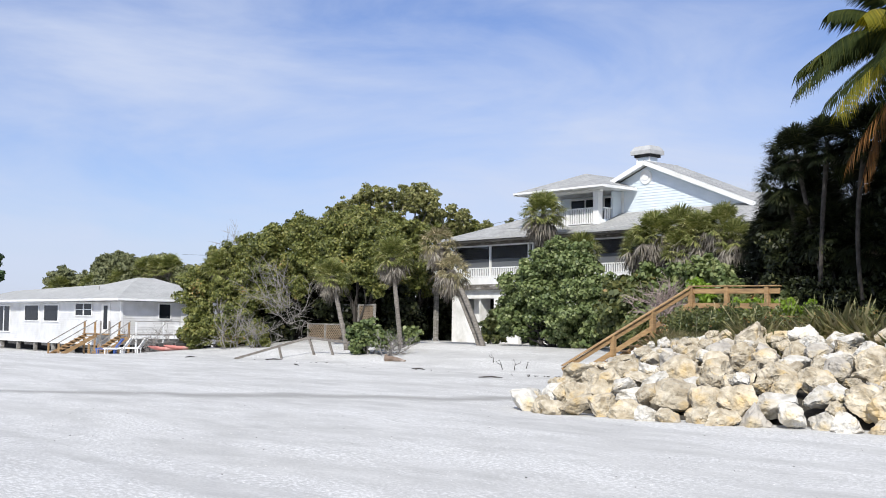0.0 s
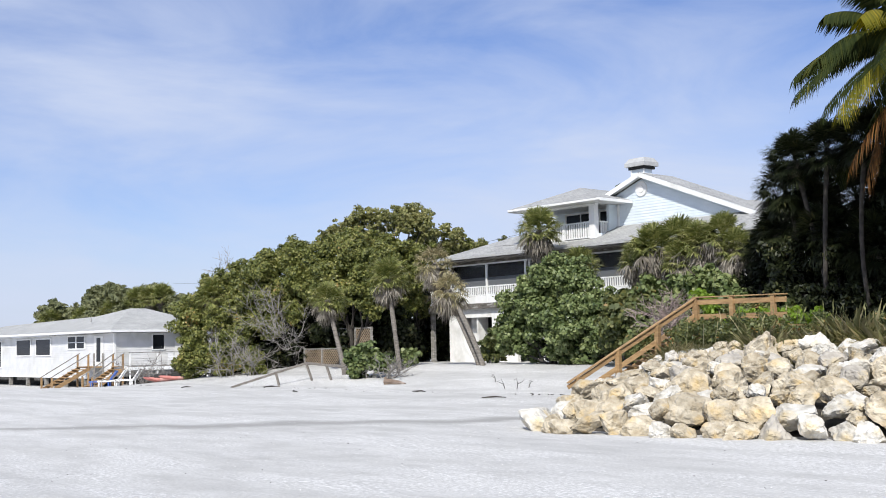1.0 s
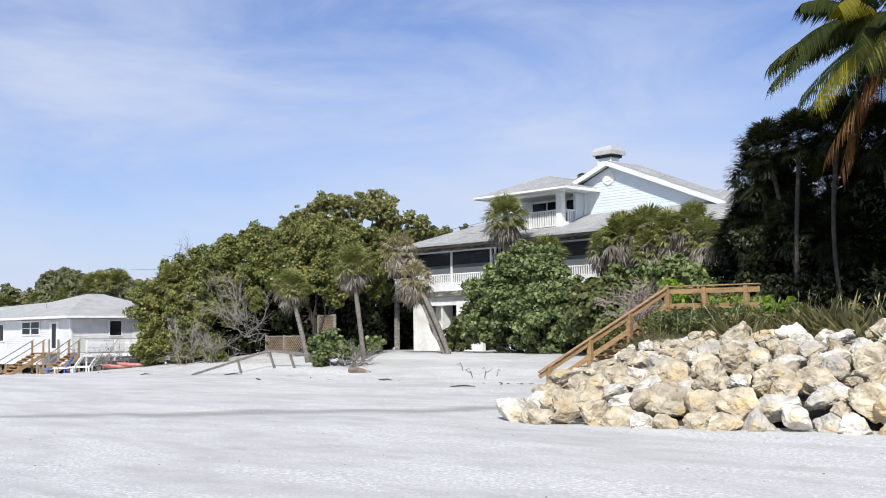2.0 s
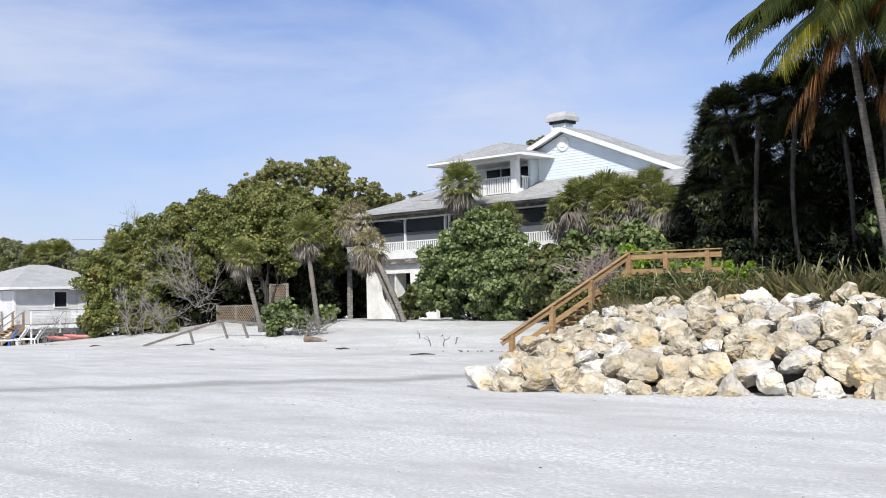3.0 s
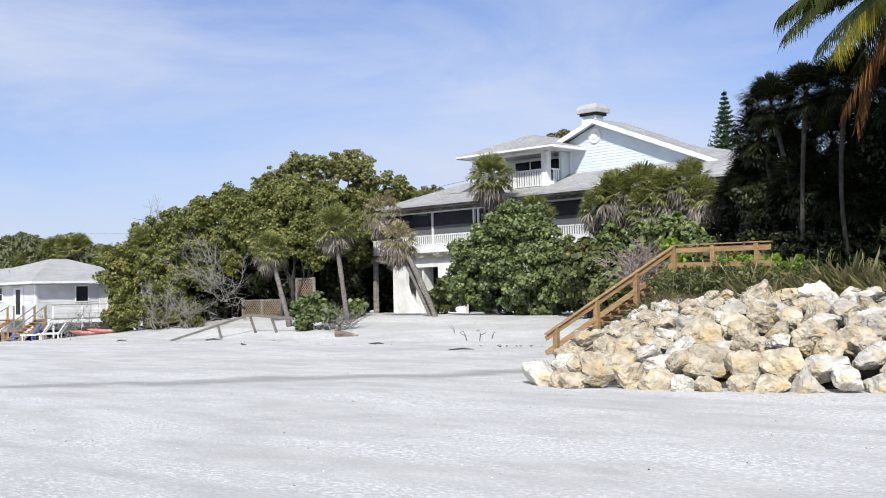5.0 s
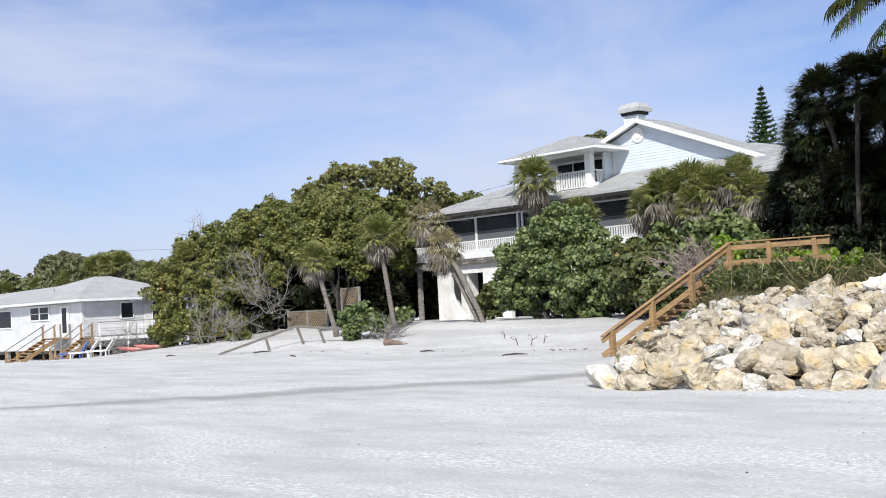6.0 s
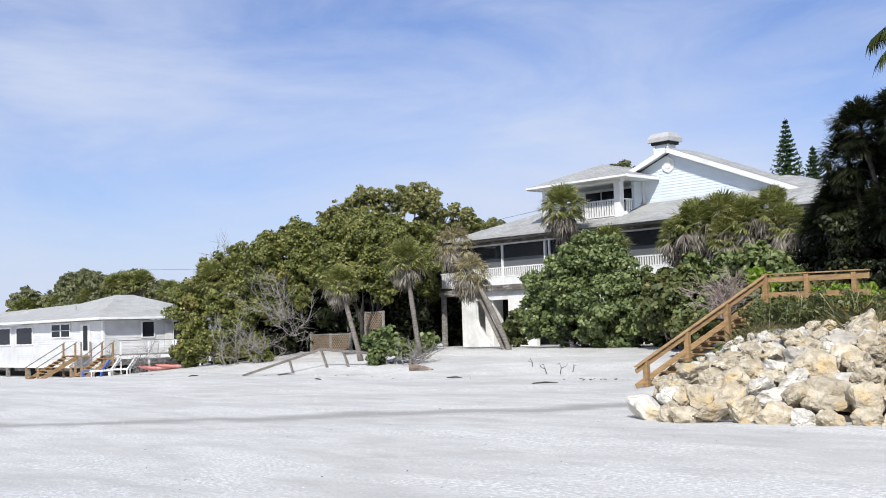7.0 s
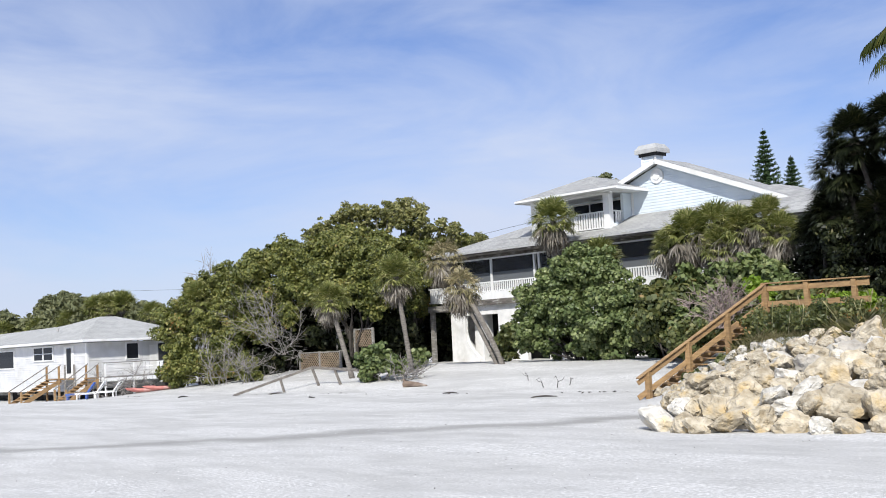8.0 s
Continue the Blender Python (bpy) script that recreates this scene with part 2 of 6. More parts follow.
G_OLIVE = foliage("old_sea_grape_leaves", [(0.0, (0.065, 0.075, 0.025)), (0.35, (0.15, 0.16, 0.052)), (0.7, (0.26, 0.26, 0.095)), (1.0, (0.37, 0.34, 0.15))], 0.5, 0.2)
G_BUSH = foliage("bush_leaves", [(0.0, (0.045, 0.072, 0.024)), (0.4, (0.110, 0.150, 0.050)), (0.8, (0.200, 0.240, 0.095)), (1.0, (0.29, 0.32, 0.14))], 0.5, 0.16)
G_PALM = foliage("fan_palm_fronds", [(0.0, (0.070, 0.092, 0.028)), (0.5, (0.190, 0.215, 0.066)), (0.8, (0.34, 0.345, 0.13)), (1.0, (0.52, 0.48, 0.27))], 0.4, 0.2)
# Near-black tones: shade of grove and undergrowth put into the leaf colour.
G_SHADY = foliage("shade_toned_leaves", [(0.0, (0.007, 0.010, 0.004)), (0.5, (0.015, 0.021, 0.008)), (0.9, (0.040, 0.048, 0.018)), (1.0, (0.13, 0.12, 0.05))], 0.5, 0.08, 0.25)
# The fronds' backlit darkness is put into these tones.
G_COCO = foliage("coconut_fronds", [(0.0, (0.014, 0.022, 0.006)), (0.45, (0.024, 0.034, 0.009)), (0.8, (0.046, 0.054, 0.012)), (1.0, (0.16, 0.14, 0.028))], 0.75, 0.14, 0.1)
# Same fronds with sun shining through: the glow is in the colour.
G_GOLD = foliage("sunlit_yellow_fronds", [(0.0, (0.055, 0.062, 0.008)), (0.5, (0.15, 0.145, 0.014)), (1.0, (0.36, 0.28, 0.035))], 0.6, 0.3, 0.15)
G_RUST = foliage("rusty_dead_fronds", [(0.0, (0.035, 0.020, 0.010)), (0.5, (0.085, 0.042, 0.016)), (1.0, (0.24, 0.115, 0.035))], 0.8, 0.15, 0.1)
G_DEAD = foliage("dead_fronds", [(0.0, (0.075, 0.062, 0.048)), (0.5, (0.18, 0.16, 0.13)), (1.0, (0.36, 0.33, 0.28))], 0.85, 0.12)
G_DRY = foliage("browned_fronds", [(0.0, (0.11, 0.10, 0.05)), (0.4, (0.24, 0.22, 0.11)), (0.8, (0.40, 0.35, 0.21)), (1.0, (0.52, 0.45, 0.30))], 0.6, 0.25)
G_FAR = foliage("distant_leaves", [(0.0, (0.075, 0.090, 0.040)), (0.5, (0.145, 0.16, 0.075)), (1.0, (0.25, 0.25, 0.125))], 0.6, 0.2)
G_PINE = foliage("pine_needles", [(0.0, (0.026, 0.052, 0.020)), (0.5, (0.055, 0.10, 0.036)), (1.0, (0.10, 0.15, 0.055))], 0.6, 0.1)
G_GRASS = foliage("beach_grass", [(0.0, (0.12, 0.135, 0.055)), (0.4, (0.26, 0.265, 0.12)), (0.75, (0.44, 0.40, 0.22)), (1.0, (0.60, 0.54, 0.37))], 0.7, 0.32)
G_CREEPER = foliage("creeper_leaves", [(0.0, (0.045, 0.065, 0.024)), (0.55, (0.11, 0.13, 0.046)), (0.92, (0.20, 0.20, 0.07)), (1.0, (0.36, 0.15, 0.05))], 0.5, 0.25)
G_LIME = foliage("bright_leaves", [(0.0, (0.10, 0.17, 0.02)), (0.5, (0.20, 0.31, 0.04)), (1.0, (0.32, 0.42, 0.08))], 0.5, 0.35)
PLASTIC = surface("white_plastic", (0.74, 0.75, 0.75), (0.82, 0.82, 0.82), 6.0, 0.35, 0.02)
BLUE = surface("blue_plastic", (0.045, 0.11, 0.42), (0.06, 0.15, 0.50), 6.0, 0.4, 0.02)
RED = surface("red_plastic", (0.42, 0.13, 0.11), (0.55, 0.24, 0.21), 4.0, 0.6, 0.05, (0.5, 0.33, 0.3), 1.5)
SHELL = surface("shell", (0.68, 0.66, 0.62), (0.85, 0.84, 0.80), 20.0, 0.5, 0.05)
CABLE = surface("black_cable", (0.02, 0.02, 0.02), (0.03, 0.03, 0.03), 5.0, 0.6, 0.02)

# ---- helpers of this scene: coast frame, x along the shore, y inland ----
COAST = pose(0, 0, 0, 0, 0, -51)
UP = Vector((0, 0, 1))


def ease(a, b, x):
    t = min(1.0, max(0.0, (x - a) / (b - a)))
    return t * t * (3 - 2 * t)


def height(s, w):
    """The beach: level flats, a low dune in front of the houses, a planted terrace behind the rocks."""
    dune = ease(-84, -60, s)
    z = 0.12 * ease(22, 31, w) + dune * (0.45 * ease(30.0, 33.6, w) + 0.50 * ease(33, 37.5, w))
    z -= 0.85 * ease(-58, -95, s) * ease(14, 34, w)
    terrace = ease(-28.5, -24.0, s) * ease(24.0, 27.0, w)
    z = z * (1 - terrace) + 1.85 * terrace
    z += 0.5 * ease(6.0, -2.5, w) * ease(-34, -18, s)
    z += 0.03 * noise.noise((s * 0.22, w * 0.35, 0)) + 0.012 * noise.noise((s * 0.9, w * 1.3, 3))
    return z


def empty(name, s, w, z, turn=0.0, label="", category="", group="", kind=""):
    ob = new(name)
    ob.empty_display_size = 0.3
    ob.matrix_world = COAST @ pose(s, w, z, 0, 0, turn)
    return tagged(ob, label, category, group, kind)


def mesh_of(bm, name, mat, smooth=False):
    me = bpy.data.meshes.new(name)
    bm.to_mesh(me)
    bm.free()
    me.materials.append(mat)
    if smooth:
        for p in me.polygons:
            p.use_smooth = True
    return me


def part(name, bm, mat, parent, label="", offset=None, smooth=False):
    """One mesh under a thing or a part. offset: the thing's base, where the mesh is given in coast metres."""
    me = bm if isinstance(bm, bpy.types.Mesh) else mesh_of(bm, name, mat, smooth)
    ob = new(name, me)
    ob.parent = parent
    if offset is not None:
        ob.location = -Vector(offset)
    return tagged(ob, label)


def single(name, bm, mat, s, w, z, turn=0.0, label="", category="", group="", kind="", smooth=False):
    me = bm if isinstance(bm, bpy.types.Mesh) else mesh_of(bm, name, mat, smooth)
    ob = new(name, me)
    ob.matrix_world = COAST @ pose(s, w, z, 0, 0, turn)
    return tagged(ob, label, category, group, kind)


def box(bm, x0, x1, y0, y1, z0, z1, bevel=0.0):
    v = [bm.verts.new((x, y, z)) for z in (z0, z1) for y in (y0, y1) for x in (x0, x1)]
    fs = [bm.faces.new([v[i] for i in f]) for f in ((0, 2, 3, 1), (4, 5, 7, 6), (0, 1, 5, 4), (2, 6, 7, 3), (0, 4, 6, 2), (1, 3, 7, 5))]
    if bevel:
        bmesh.ops.bevel(bm, geom=list({e for f in fs for e in f.edges}), offset=bevel, segments=1, affect="EDGES")
    return bm


def beam(bm, p, q, wide, high, bevel=0.0):
    """A board from p to q, its height upright."""
    p, q = Vector(p), Vector(q)
    d = (q - p).normalized()
    side = d.cross(UP)
    side = side.normalized() if side.length > 1e-4 else Vector((1, 0, 0))
    up = side.cross(d)
    v = [bm.verts.new(e + side * a * wide / 2 + up * b * high / 2) for e in (p, q) for a, b in ((-1, -1), (1, -1), (1, 1), (-1, 1))]
    fs = [bm.faces.new([v[i] for i in f]) for f in ((3, 2, 1, 0), (4, 5, 6, 7), (0, 1, 5, 4), (1, 2, 6, 5), (2, 3, 7, 6), (3, 0, 4, 7))]
    if bevel:
        bmesh.ops.bevel(bm, geom=list({e for f in fs for e in f.edges}), offset=bevel, segments=1, affect="EDGES")
    return bm


def tube(bm, points, radii, sides=8):
    rings = []
    pts = [Vector(p) for p in points]
    for i, p in enumerate(pts):
        d = (pts[min(i + 1, len(pts) - 1)] - pts[max(i - 1, 0)]).normalized()
        a = d.orthogonal().normalized() if abs(d.z) < 0.9 else Vector((1, 0, 0))
        a = (a - d * a.dot(d)).normalized()
        b = d.cross(a)
        rings.append([bm.verts.new(p + (a * math.cos(k * math.tau / sides) + b * math.sin(k * math.tau / sides)) * radii[i]) for k in range(sides)])
    for r0, r1 in zip(rings, rings[1:]):
        for k in range(sides):
            bm.faces.new((r0[k], r0[(k + 1) % sides], r1[(k + 1) % sides], r1[k]))
    bm.faces.new(rings[0][::-1])
    bm.faces.new(rings[-1])
    return bm


def roof_faces(bm, faces):
    """Sloping roof planes as quads or triangles, with running coordinates for the shingle rows."""
    uv = bm.loops.layers.uv.verify()
    for pts in faces:
        vs = [bm.verts.new(p) for p in pts]
        f = bm.faces.new(vs)
        f.normal_update()
        if f.normal.z < 0:
            f.normal_flip()
        along = UP.cross(f.normal).normalized()
        up = f.normal.cross(along)
        for lp in f.loops:
            lp[uv].uv = (lp.vert.co.dot(along), lp.vert.co.dot(up))
    return bm


def siding(bm, axis, at, a0, a1, z0, z1, out, top=None, lap=0.15):
    """Lapped boards on a wall: axis 'x' runs along the shore at y=at, axis 'y' inland at x=at. out: the side they face (+1, -1).
    top: upper limit by position along the wall; boards are cut to it."""
    z = z0
    while z < z1 - 0.01:
        zt = min(z + lap, z1)
        lo, hi = a0, a1
        if top:
            lo, hi = top(zt)
            lo, hi = max(a0, lo), min(a1, hi)
        if hi - lo > 0.05:
            q = [(lo, z, 0.028), (hi, z, 0.028), (hi, zt, 0.006), (lo, zt, 0.006)]
            q2 = [(lo, z, 0.0), (hi, z, 0.0), (hi, z, 0.028), (lo, z, 0.028)]
            for quad in (q, q2):
                pts = [(a, at + out * d, zz) if axis == "x" else (at + out * d, a, zz) for a, zz, d in quad]
                bm.faces.new([bm.verts.new(p) for p in pts])
        z = zt
    return bm


def rail_run(parent, offset, p, q, top, bottom, mat, step=0.13, baluster=0.035, name="baluster"):
    """A balustrade between p and q: top and bottom rail and single balusters, as parts."""
    p, q = Vector(p), Vector(q)
    part("top_rail", beam(bmesh.new(), (p.x, p.y, top), (q.x, q.y, top), 0.07, 0.07), mat, parent, offset=offset)
    part("bottom_rail", beam(bmesh.new(), (p.x, p.y, bottom), (q.x, q.y, bottom), 0.05, 0.06), mat, parent, offset=offset)
    count = int((q - p).length / step)
    me = mesh_of(box(bmesh.new(), -baluster / 2, baluster / 2, -baluster / 2, baluster / 2, bottom, top), name, mat)
    for i in range(1, count):
        at = p.lerp(q, i / count)
        ob = new(name, me)
        ob.parent = parent
        ob.location = Vector((at.x, at.y, 0)) - Vector(offset)


def cards(name, centres, normals, sizes, outline, mat, cup=0.0, spin=None):
    """Many small leaves in one mesh: each a polygon of the given outline, laid on its normal."""
    c, nn, sz, ol = np.asarray(centres, float), np.asarray(normals, float), np.asarray(sizes, float), np.asarray(outline, float)
    n, k = len(c), len(ol)
    nn /= np.linalg.norm(nn, axis=1)[:, None] + 1e-9
    ref = np.random.normal(size=(n, 3)) if spin is None else np.asarray(spin, float)
    a = ref - nn * np.sum(ref * nn, axis=1)[:, None]
    a /= np.linalg.norm(a, axis=1)[:, None] + 1e-9
    b = np.cross(nn, a)
    r2 = (ol ** 2).sum(axis=1)
    v = c[:, None, :] + sz[:, None, None] * (a[:, None, :] * ol[None, :, 0, None] + b[:, None, :] * ol[None, :, 1, None] + nn[:, None, :] * (cup * r2)[None, :, None])
    me = bpy.data.meshes.new(name)
    me.vertices.add(n * k)
    me.vertices.foreach_set("co", v.reshape(-1))
    me.loops.add(n * k)
    me.loops.foreach_set("vertex_index", np.arange(n * k))
    me.polygons.add(n)
    me.polygons.foreach_set("loop_start", np.arange(n) * k)
    me.polygons.foreach_set("loop_total", np.full(n, k))
    me.materials.append(mat)
    me.update(calc_edges=True)
    return me


ROUND = [(1.0, 0.1), (0.25, 0.85), (-0.8, 0.55), (-0.75, -0.6), (0.35, -0.8)]
OVAL = [(1.0, 0), (0.45, 0.36), (-0.35, 0.38), (-0.9, 0), (-0.35, -0.38), (0.45, -0.36)]


def clump_leaves(clumps, per_m2, size, low=0.55, flat=0.35, scatter=0.55):
    """Leaf places over a set of ellipsoids (x, y, z, rx, ry, rz), on their outer shells, thinned and uneven."""
    cs, ns, zs = [], [], []
    for x, y, z, rx, ry, rz in clumps:
        area = 4 * math.pi * ((rx * ry) ** 1.6 / 3 + (rx * rz) ** 1.6 / 3 + (ry * rz) ** 1.6 / 3) ** (1 / 1.6)
        k = int(area * per_m2) + 1
        d = np.random.normal(size=(k, 3))
        d /= np.linalg.norm(d, axis=1)[:, None]
        r = low + (1.06 - low) * np.random.random(k) ** 0.45
        r *= 1 + 0.16 * np.sin(d[:, 0] * 7 + x) * np.sin(d[:, 1] * 6 + y) + 0.12 * np.sin(d[:, 2] * 9 + d[:, 0] * 5 + z)
        cs.append(np.array((x, y, z)) + d * r[:, None] * np.array((rx, ry, rz)))
        nn = d + np.random.normal(size=(k, 3)) * scatter
        nn[:, 2] += flat
        ns.append(nn)
        zs.append(size * (0.6 + 0.8 * np.random.random(k)))
    return np.concatenate(cs), np.concatenate(ns), np.concatenate(zs)


# ---- the ground: one sheet to the horizon ----
def spaced(lo, hi, step, far):
    inner = list(np.arange(lo, hi + step / 2, step))
    left, right, d = [], [], step
    while inner[0] - sum(left) > -far:
        d *= 1.5
        left.append(d)
    d = step
    while inner[-1] + sum(right) < far:
        d *= 1.5
        right.append(d)
    return [inner[0] - sum(left[:i]) for i in range(len(left), 0, -1)] + inner + [inner[-1] + sum(right[:i + 1]) for i in range(len(right))]


def build_ground():
    xs, ys = spaced(-112, -2, 0.55, 3500), spaced(-4, 46, 0.4, 3500)
    verts = [(x, y, height(x, y)) for y in ys for x in xs]
    nx = len(xs)
    faces = [(j * nx + i, j * nx + i + 1, (j + 1) * nx + i + 1, (j + 1) * nx + i) for j in range(len(ys) - 1) for i in range(nx - 1)]
    me = bpy.data.meshes.new("ground")
    me.from_pydata(verts, [], faces)
    me.materials.append(SAND)
    for p in me.polygons:
        p.use_smooth = True
    ob = new("ground", me)
    ob.matrix_world = COAST
    tagged(ob, "pale grey shell sand beach with white streaks", "beach", kind="structure")


build_ground()


# ---- the large beach house ----
def build_house():
    o = (-43.0, 43.6, 1.0)
    house = empty("beach_house", *o, label="large pale beach house on a raised base, with screened porch", category="house")

    def p(name, bm, mat, label="", parent=None):
        return part(name, bm, mat, parent or house, label, o if parent is None else None)

    f, e = 43.6, 7.2                       # porch front, eave height
    # ground storey: stuccoed wall with openings
    bm = bmesh.new()
    for a, b, z0, z1 in ((-55.2, -54.05, 0.4, 4.27), (-54.05, -51.35, 3.74, 4.27), (-51.35, -49.2, 0.4, 4.27), (-49.2, -47.6, 3.6, 4.27), (-47.6, -44.2, 0.4, 4.27),
                         (-44.2, -42.4, 3.6, 4.27), (-42.4, -38.0, 0.4, 4.27), (-38.0, -36.2, 3.6, 4.27), (-36.2, -30.2, 0.4, 4.27)):
        box(bm, a, b, f + 0.15, f + 0.4, z0, z1)
    p("ground_wall", bm, STUCCO, "white stucco wall stained near the ground")
    bm = bmesh.new()
    prof = [(-54.05, 0.4)] + [(-54.05 + 1.15 * (k / 7) ** 2.2, 3.0 - 1.75 * k / 7) for k in range(8)] + [(-52.9, 0.4)]
    fr = [bm.verts.new((x, f + 0.10, z)) for x, z in prof]
    bk = [bm.verts.new((x, f + 0.38, z)) for x, z in prof]
    bm.faces.new(fr), bm.faces.new(bk[::-1])
    for i in range(len(prof)):
        k = (i + 1) % len(prof)
        bm.faces.new((fr[i], bk[i], bk[k], fr[k]))
    p("buttress", bm, STUCCO, "curved white stucco buttress")
    p("recess_wall", box(bmesh.new(), -54.05, -52.75, f + 0.95, f + 1.15, 0.4, 4.27), STUCCO)
    p("door_side_wall", box(bmesh.new(), -52.85, -52.72, f + 0.3, f + 0.95, 0.4, 4.27), STUCCO)
    # Added dark wall: its colour supplies the shade behind the openings.
    p("opening_backing", box(bmesh.new(), -54.7, -30.6, f + 2.4, f + 2.6, 0.4, 4.25), DARK, "added near-black backing, painted as the shade inside the openings")
    bm = bmesh.new()
    box(bm, -55.1, -54.85, f + 0.4, 52, 0.4, 4.27), box(bm, -30.45, -30.2, f + 0.4, 52, 0.4, 4.27), box(bm, -55.0, -30.3, 51.8, 52, 0.4, 4.27)
    p("side_wall", bm, STUCCO)
    p("understorey_floor", box(bmesh.new(), -54.8, -30.5, f + 0.4, 51.7, 0.5, 0.95), DARK)
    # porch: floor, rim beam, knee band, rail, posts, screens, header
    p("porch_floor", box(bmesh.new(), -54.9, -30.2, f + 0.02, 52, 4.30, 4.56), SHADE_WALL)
    p("rim_beam", box(bmesh.new(), -54.9, -30.2, f - 0.12, f + 0.0, 4.25, 4.58, 0.01), AGED_TIMBER, "weathered brown timber rim beam")
    p("knee_band", box(bmesh.new(), -54.85, -30.25, f - 0.06, f + 0.05, 4.584, 5.02), WHITE)
    rail_run(house, o, (-54.8, f - 0.02, 0), (-30.3, f - 0.02, 0), 5.56, 5.06, WHITE, 0.16, 0.06)
    posts = (-54.8, -51.5, -48.2, -47.85, -44.7, -43.1, -39.85, -36.9, -34.0, -30.35)
    for x in posts:
        p("porch_post", box(bmesh.new(), x - 0.06, x + 0.06, f - 0.09, f + 0.06, 4.58, 6.95), WHITE)
    p("header", box(bmesh.new(), -54.9, -30.2, f - 0.10, f + 0.08, 6.93, 7.12), AGED_TIMBER, "peeling timber header under the eave")
    p("header_trim", box(bmesh.new(), -54.86, -30.24, f - 0.13, f - 0.104, 6.86, 6.95), WHITE)
    for a, b in zip(posts, posts[1:]):
        if b - a < 0.5:
            continue
        p("screen", box(bmesh.new(), a + 0.06, b - 0.06, f + 0.0, f + 0.012, 6.10, 6.90), SCREEN)
        p("lower_screen", box(bmesh.new(), a + 0.06, b - 0.06, f + 0.004, f + 0.016, 5.03, 6.10), SCREEN_LOW, "grey lower screen")
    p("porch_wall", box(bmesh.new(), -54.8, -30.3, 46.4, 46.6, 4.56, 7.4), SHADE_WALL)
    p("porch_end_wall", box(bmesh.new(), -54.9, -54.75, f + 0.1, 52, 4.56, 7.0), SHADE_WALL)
    p("porch_end_wall", box(bmesh.new(), -30.35, -30.2, f + 0.1, 52, 4.56, 7.0), WHITE)
    for x in (-52.6, -46.5, -41.4, -35.4):
        w = p("porch_window", box(bmesh.new(), x - 0.9, x + 0.9, 46.36, 46.4, 4.6, 6.7), GLASS, "dark sliding glass door")
        part("window_frame", box(bmesh.new(), x - 0.03, x + 0.03, 46.33, 46.358, 4.6, 6.7), WHITE, w)
    # open deck at the far end
    p("end_deck", box(bmesh.new(), -56.9, -54.92, f - 0.1, 47, 4.08, 4.42, 0.01), GREY_WOOD, "grey timber deck end")
    rail_run(house, o, (-56.8, f - 0.03, 0), (-54.95, f - 0.03, 0), 5.45, 4.62, WHITE, 0.14, 0.05)
    rail_run(house, o, (-56.8, f, 0), (-56.8, 46.9, 0), 5.45, 4.62, WHITE, 0.14, 0.05)
    for y in (f, 46.6):
        p("deck_post", box(bmesh.new(), -56.85, -56.6, y, y + 0.25, 0.6, 4.08, 0.015), GREY_WOOD)
    # lower roof
    x0, x1, y0, k = -55.3, -29.6, 42.6, 0.43
    d, d2 = 4.4, 6.5
    zt = e + 0.12
    bm = roof_faces(bmesh.new(), [
        [(x0, y0, zt), (x1, y0, zt), (x1 - 5.5, y0 + d, zt + k * d), (x0 + d2, y0 + d, zt + k * d)],
        [(x0, y0, zt), (x0 + d2, y0 + d, zt + k * d), (x0 + d2, 49, zt + k * d), (x0, 52, zt)],
        [(x1, y0, zt), (x1, 52, zt), (x1 - 5.5, 49, zt + k * d), (x1 - 5.5, y0 + d, zt + k * d)],
        [(x0 + d2, y0 + d, zt + k * d), (x1 - 5.5, y0 + d, zt + k * d), (x1 - 5.5, 49, zt + k * d), (x0 + d2, 49, zt + k * d)]])
    p("lower_roof", bm, ROOF, "pale grey shingled porch roof")
    bm = bmesh.new()
    box(bm, x0, x1, y0 - 0.02, y0 + 0.03, e - 0.08, zt - 0.004), box(bm, x0 - 0.02, x0 + 0.03, y0 + 0.03, 52, e - 0.08, zt - 0.004), box(bm, x1 - 0.03, x1 + 0.02, y0 + 0.03, 52, e - 0.08, zt - 0.004)
    p("eave_board", bm, AGED_TIMBER)
    p("gutter", beam(bmesh.new(), (x0, y0 - 0.07, e + 0.05), (x1, y0 - 0.07, e + 0.05), 0.09, 0.10), METAL)
    p("eave_soffit", box(bmesh.new(), x0 + 0.04, x1 - 0.04, y0 + 0.04, f + 0.4, e - 0.07, e - 0.03), GREY_WOOD)
    # balcony
    p("balcony_floor", box(bmesh.new(), -48.1, -42.65, f - 0.15, 46.2, 7.45, 7.70, 0.01), WHITE)
    for x in (-47.95, -42.93):
        p("balcony_post", box(bmesh.new(), x - 0.19, x + 0.19, f - 0.17, f + 0.2, 7.70, 9.55, 0.01), WHITE, "square white balcony post")
    for x in (-45.15,):
        p("rail_post", box(bmesh.new(), x - 0.06, x + 0.06, f - 0.08, f + 0.04, 7.70, 8.68), WHITE)
    rail_run(house, o, (-47.76, f - 0.04, 0), (-43.12, f - 0.04, 0), 8.64, 7.80, WHITE, 0.17, 0.075)
    rail_run(house, o, (-42.72, f + 0.2, 0), (-42.72, 44.5, 0), 8.64, 7.80, WHITE, 0.17, 0.075)
    p("balcony_back_wall", siding(box(bmesh.new(), -48.0, -42.7, 46.0, 46.2, 7.7, 9.7), "x", 46.0, -48.0, -42.7, 7.7, 9.7, -1), PALE)
    d1 = p("balcony_door", box(bmesh.new(), -47.1, -44.9, 45.93, 45.96, 7.72, 9.45), GLASS, "dark sliding glass balcony door")
    bm = bmesh.new()
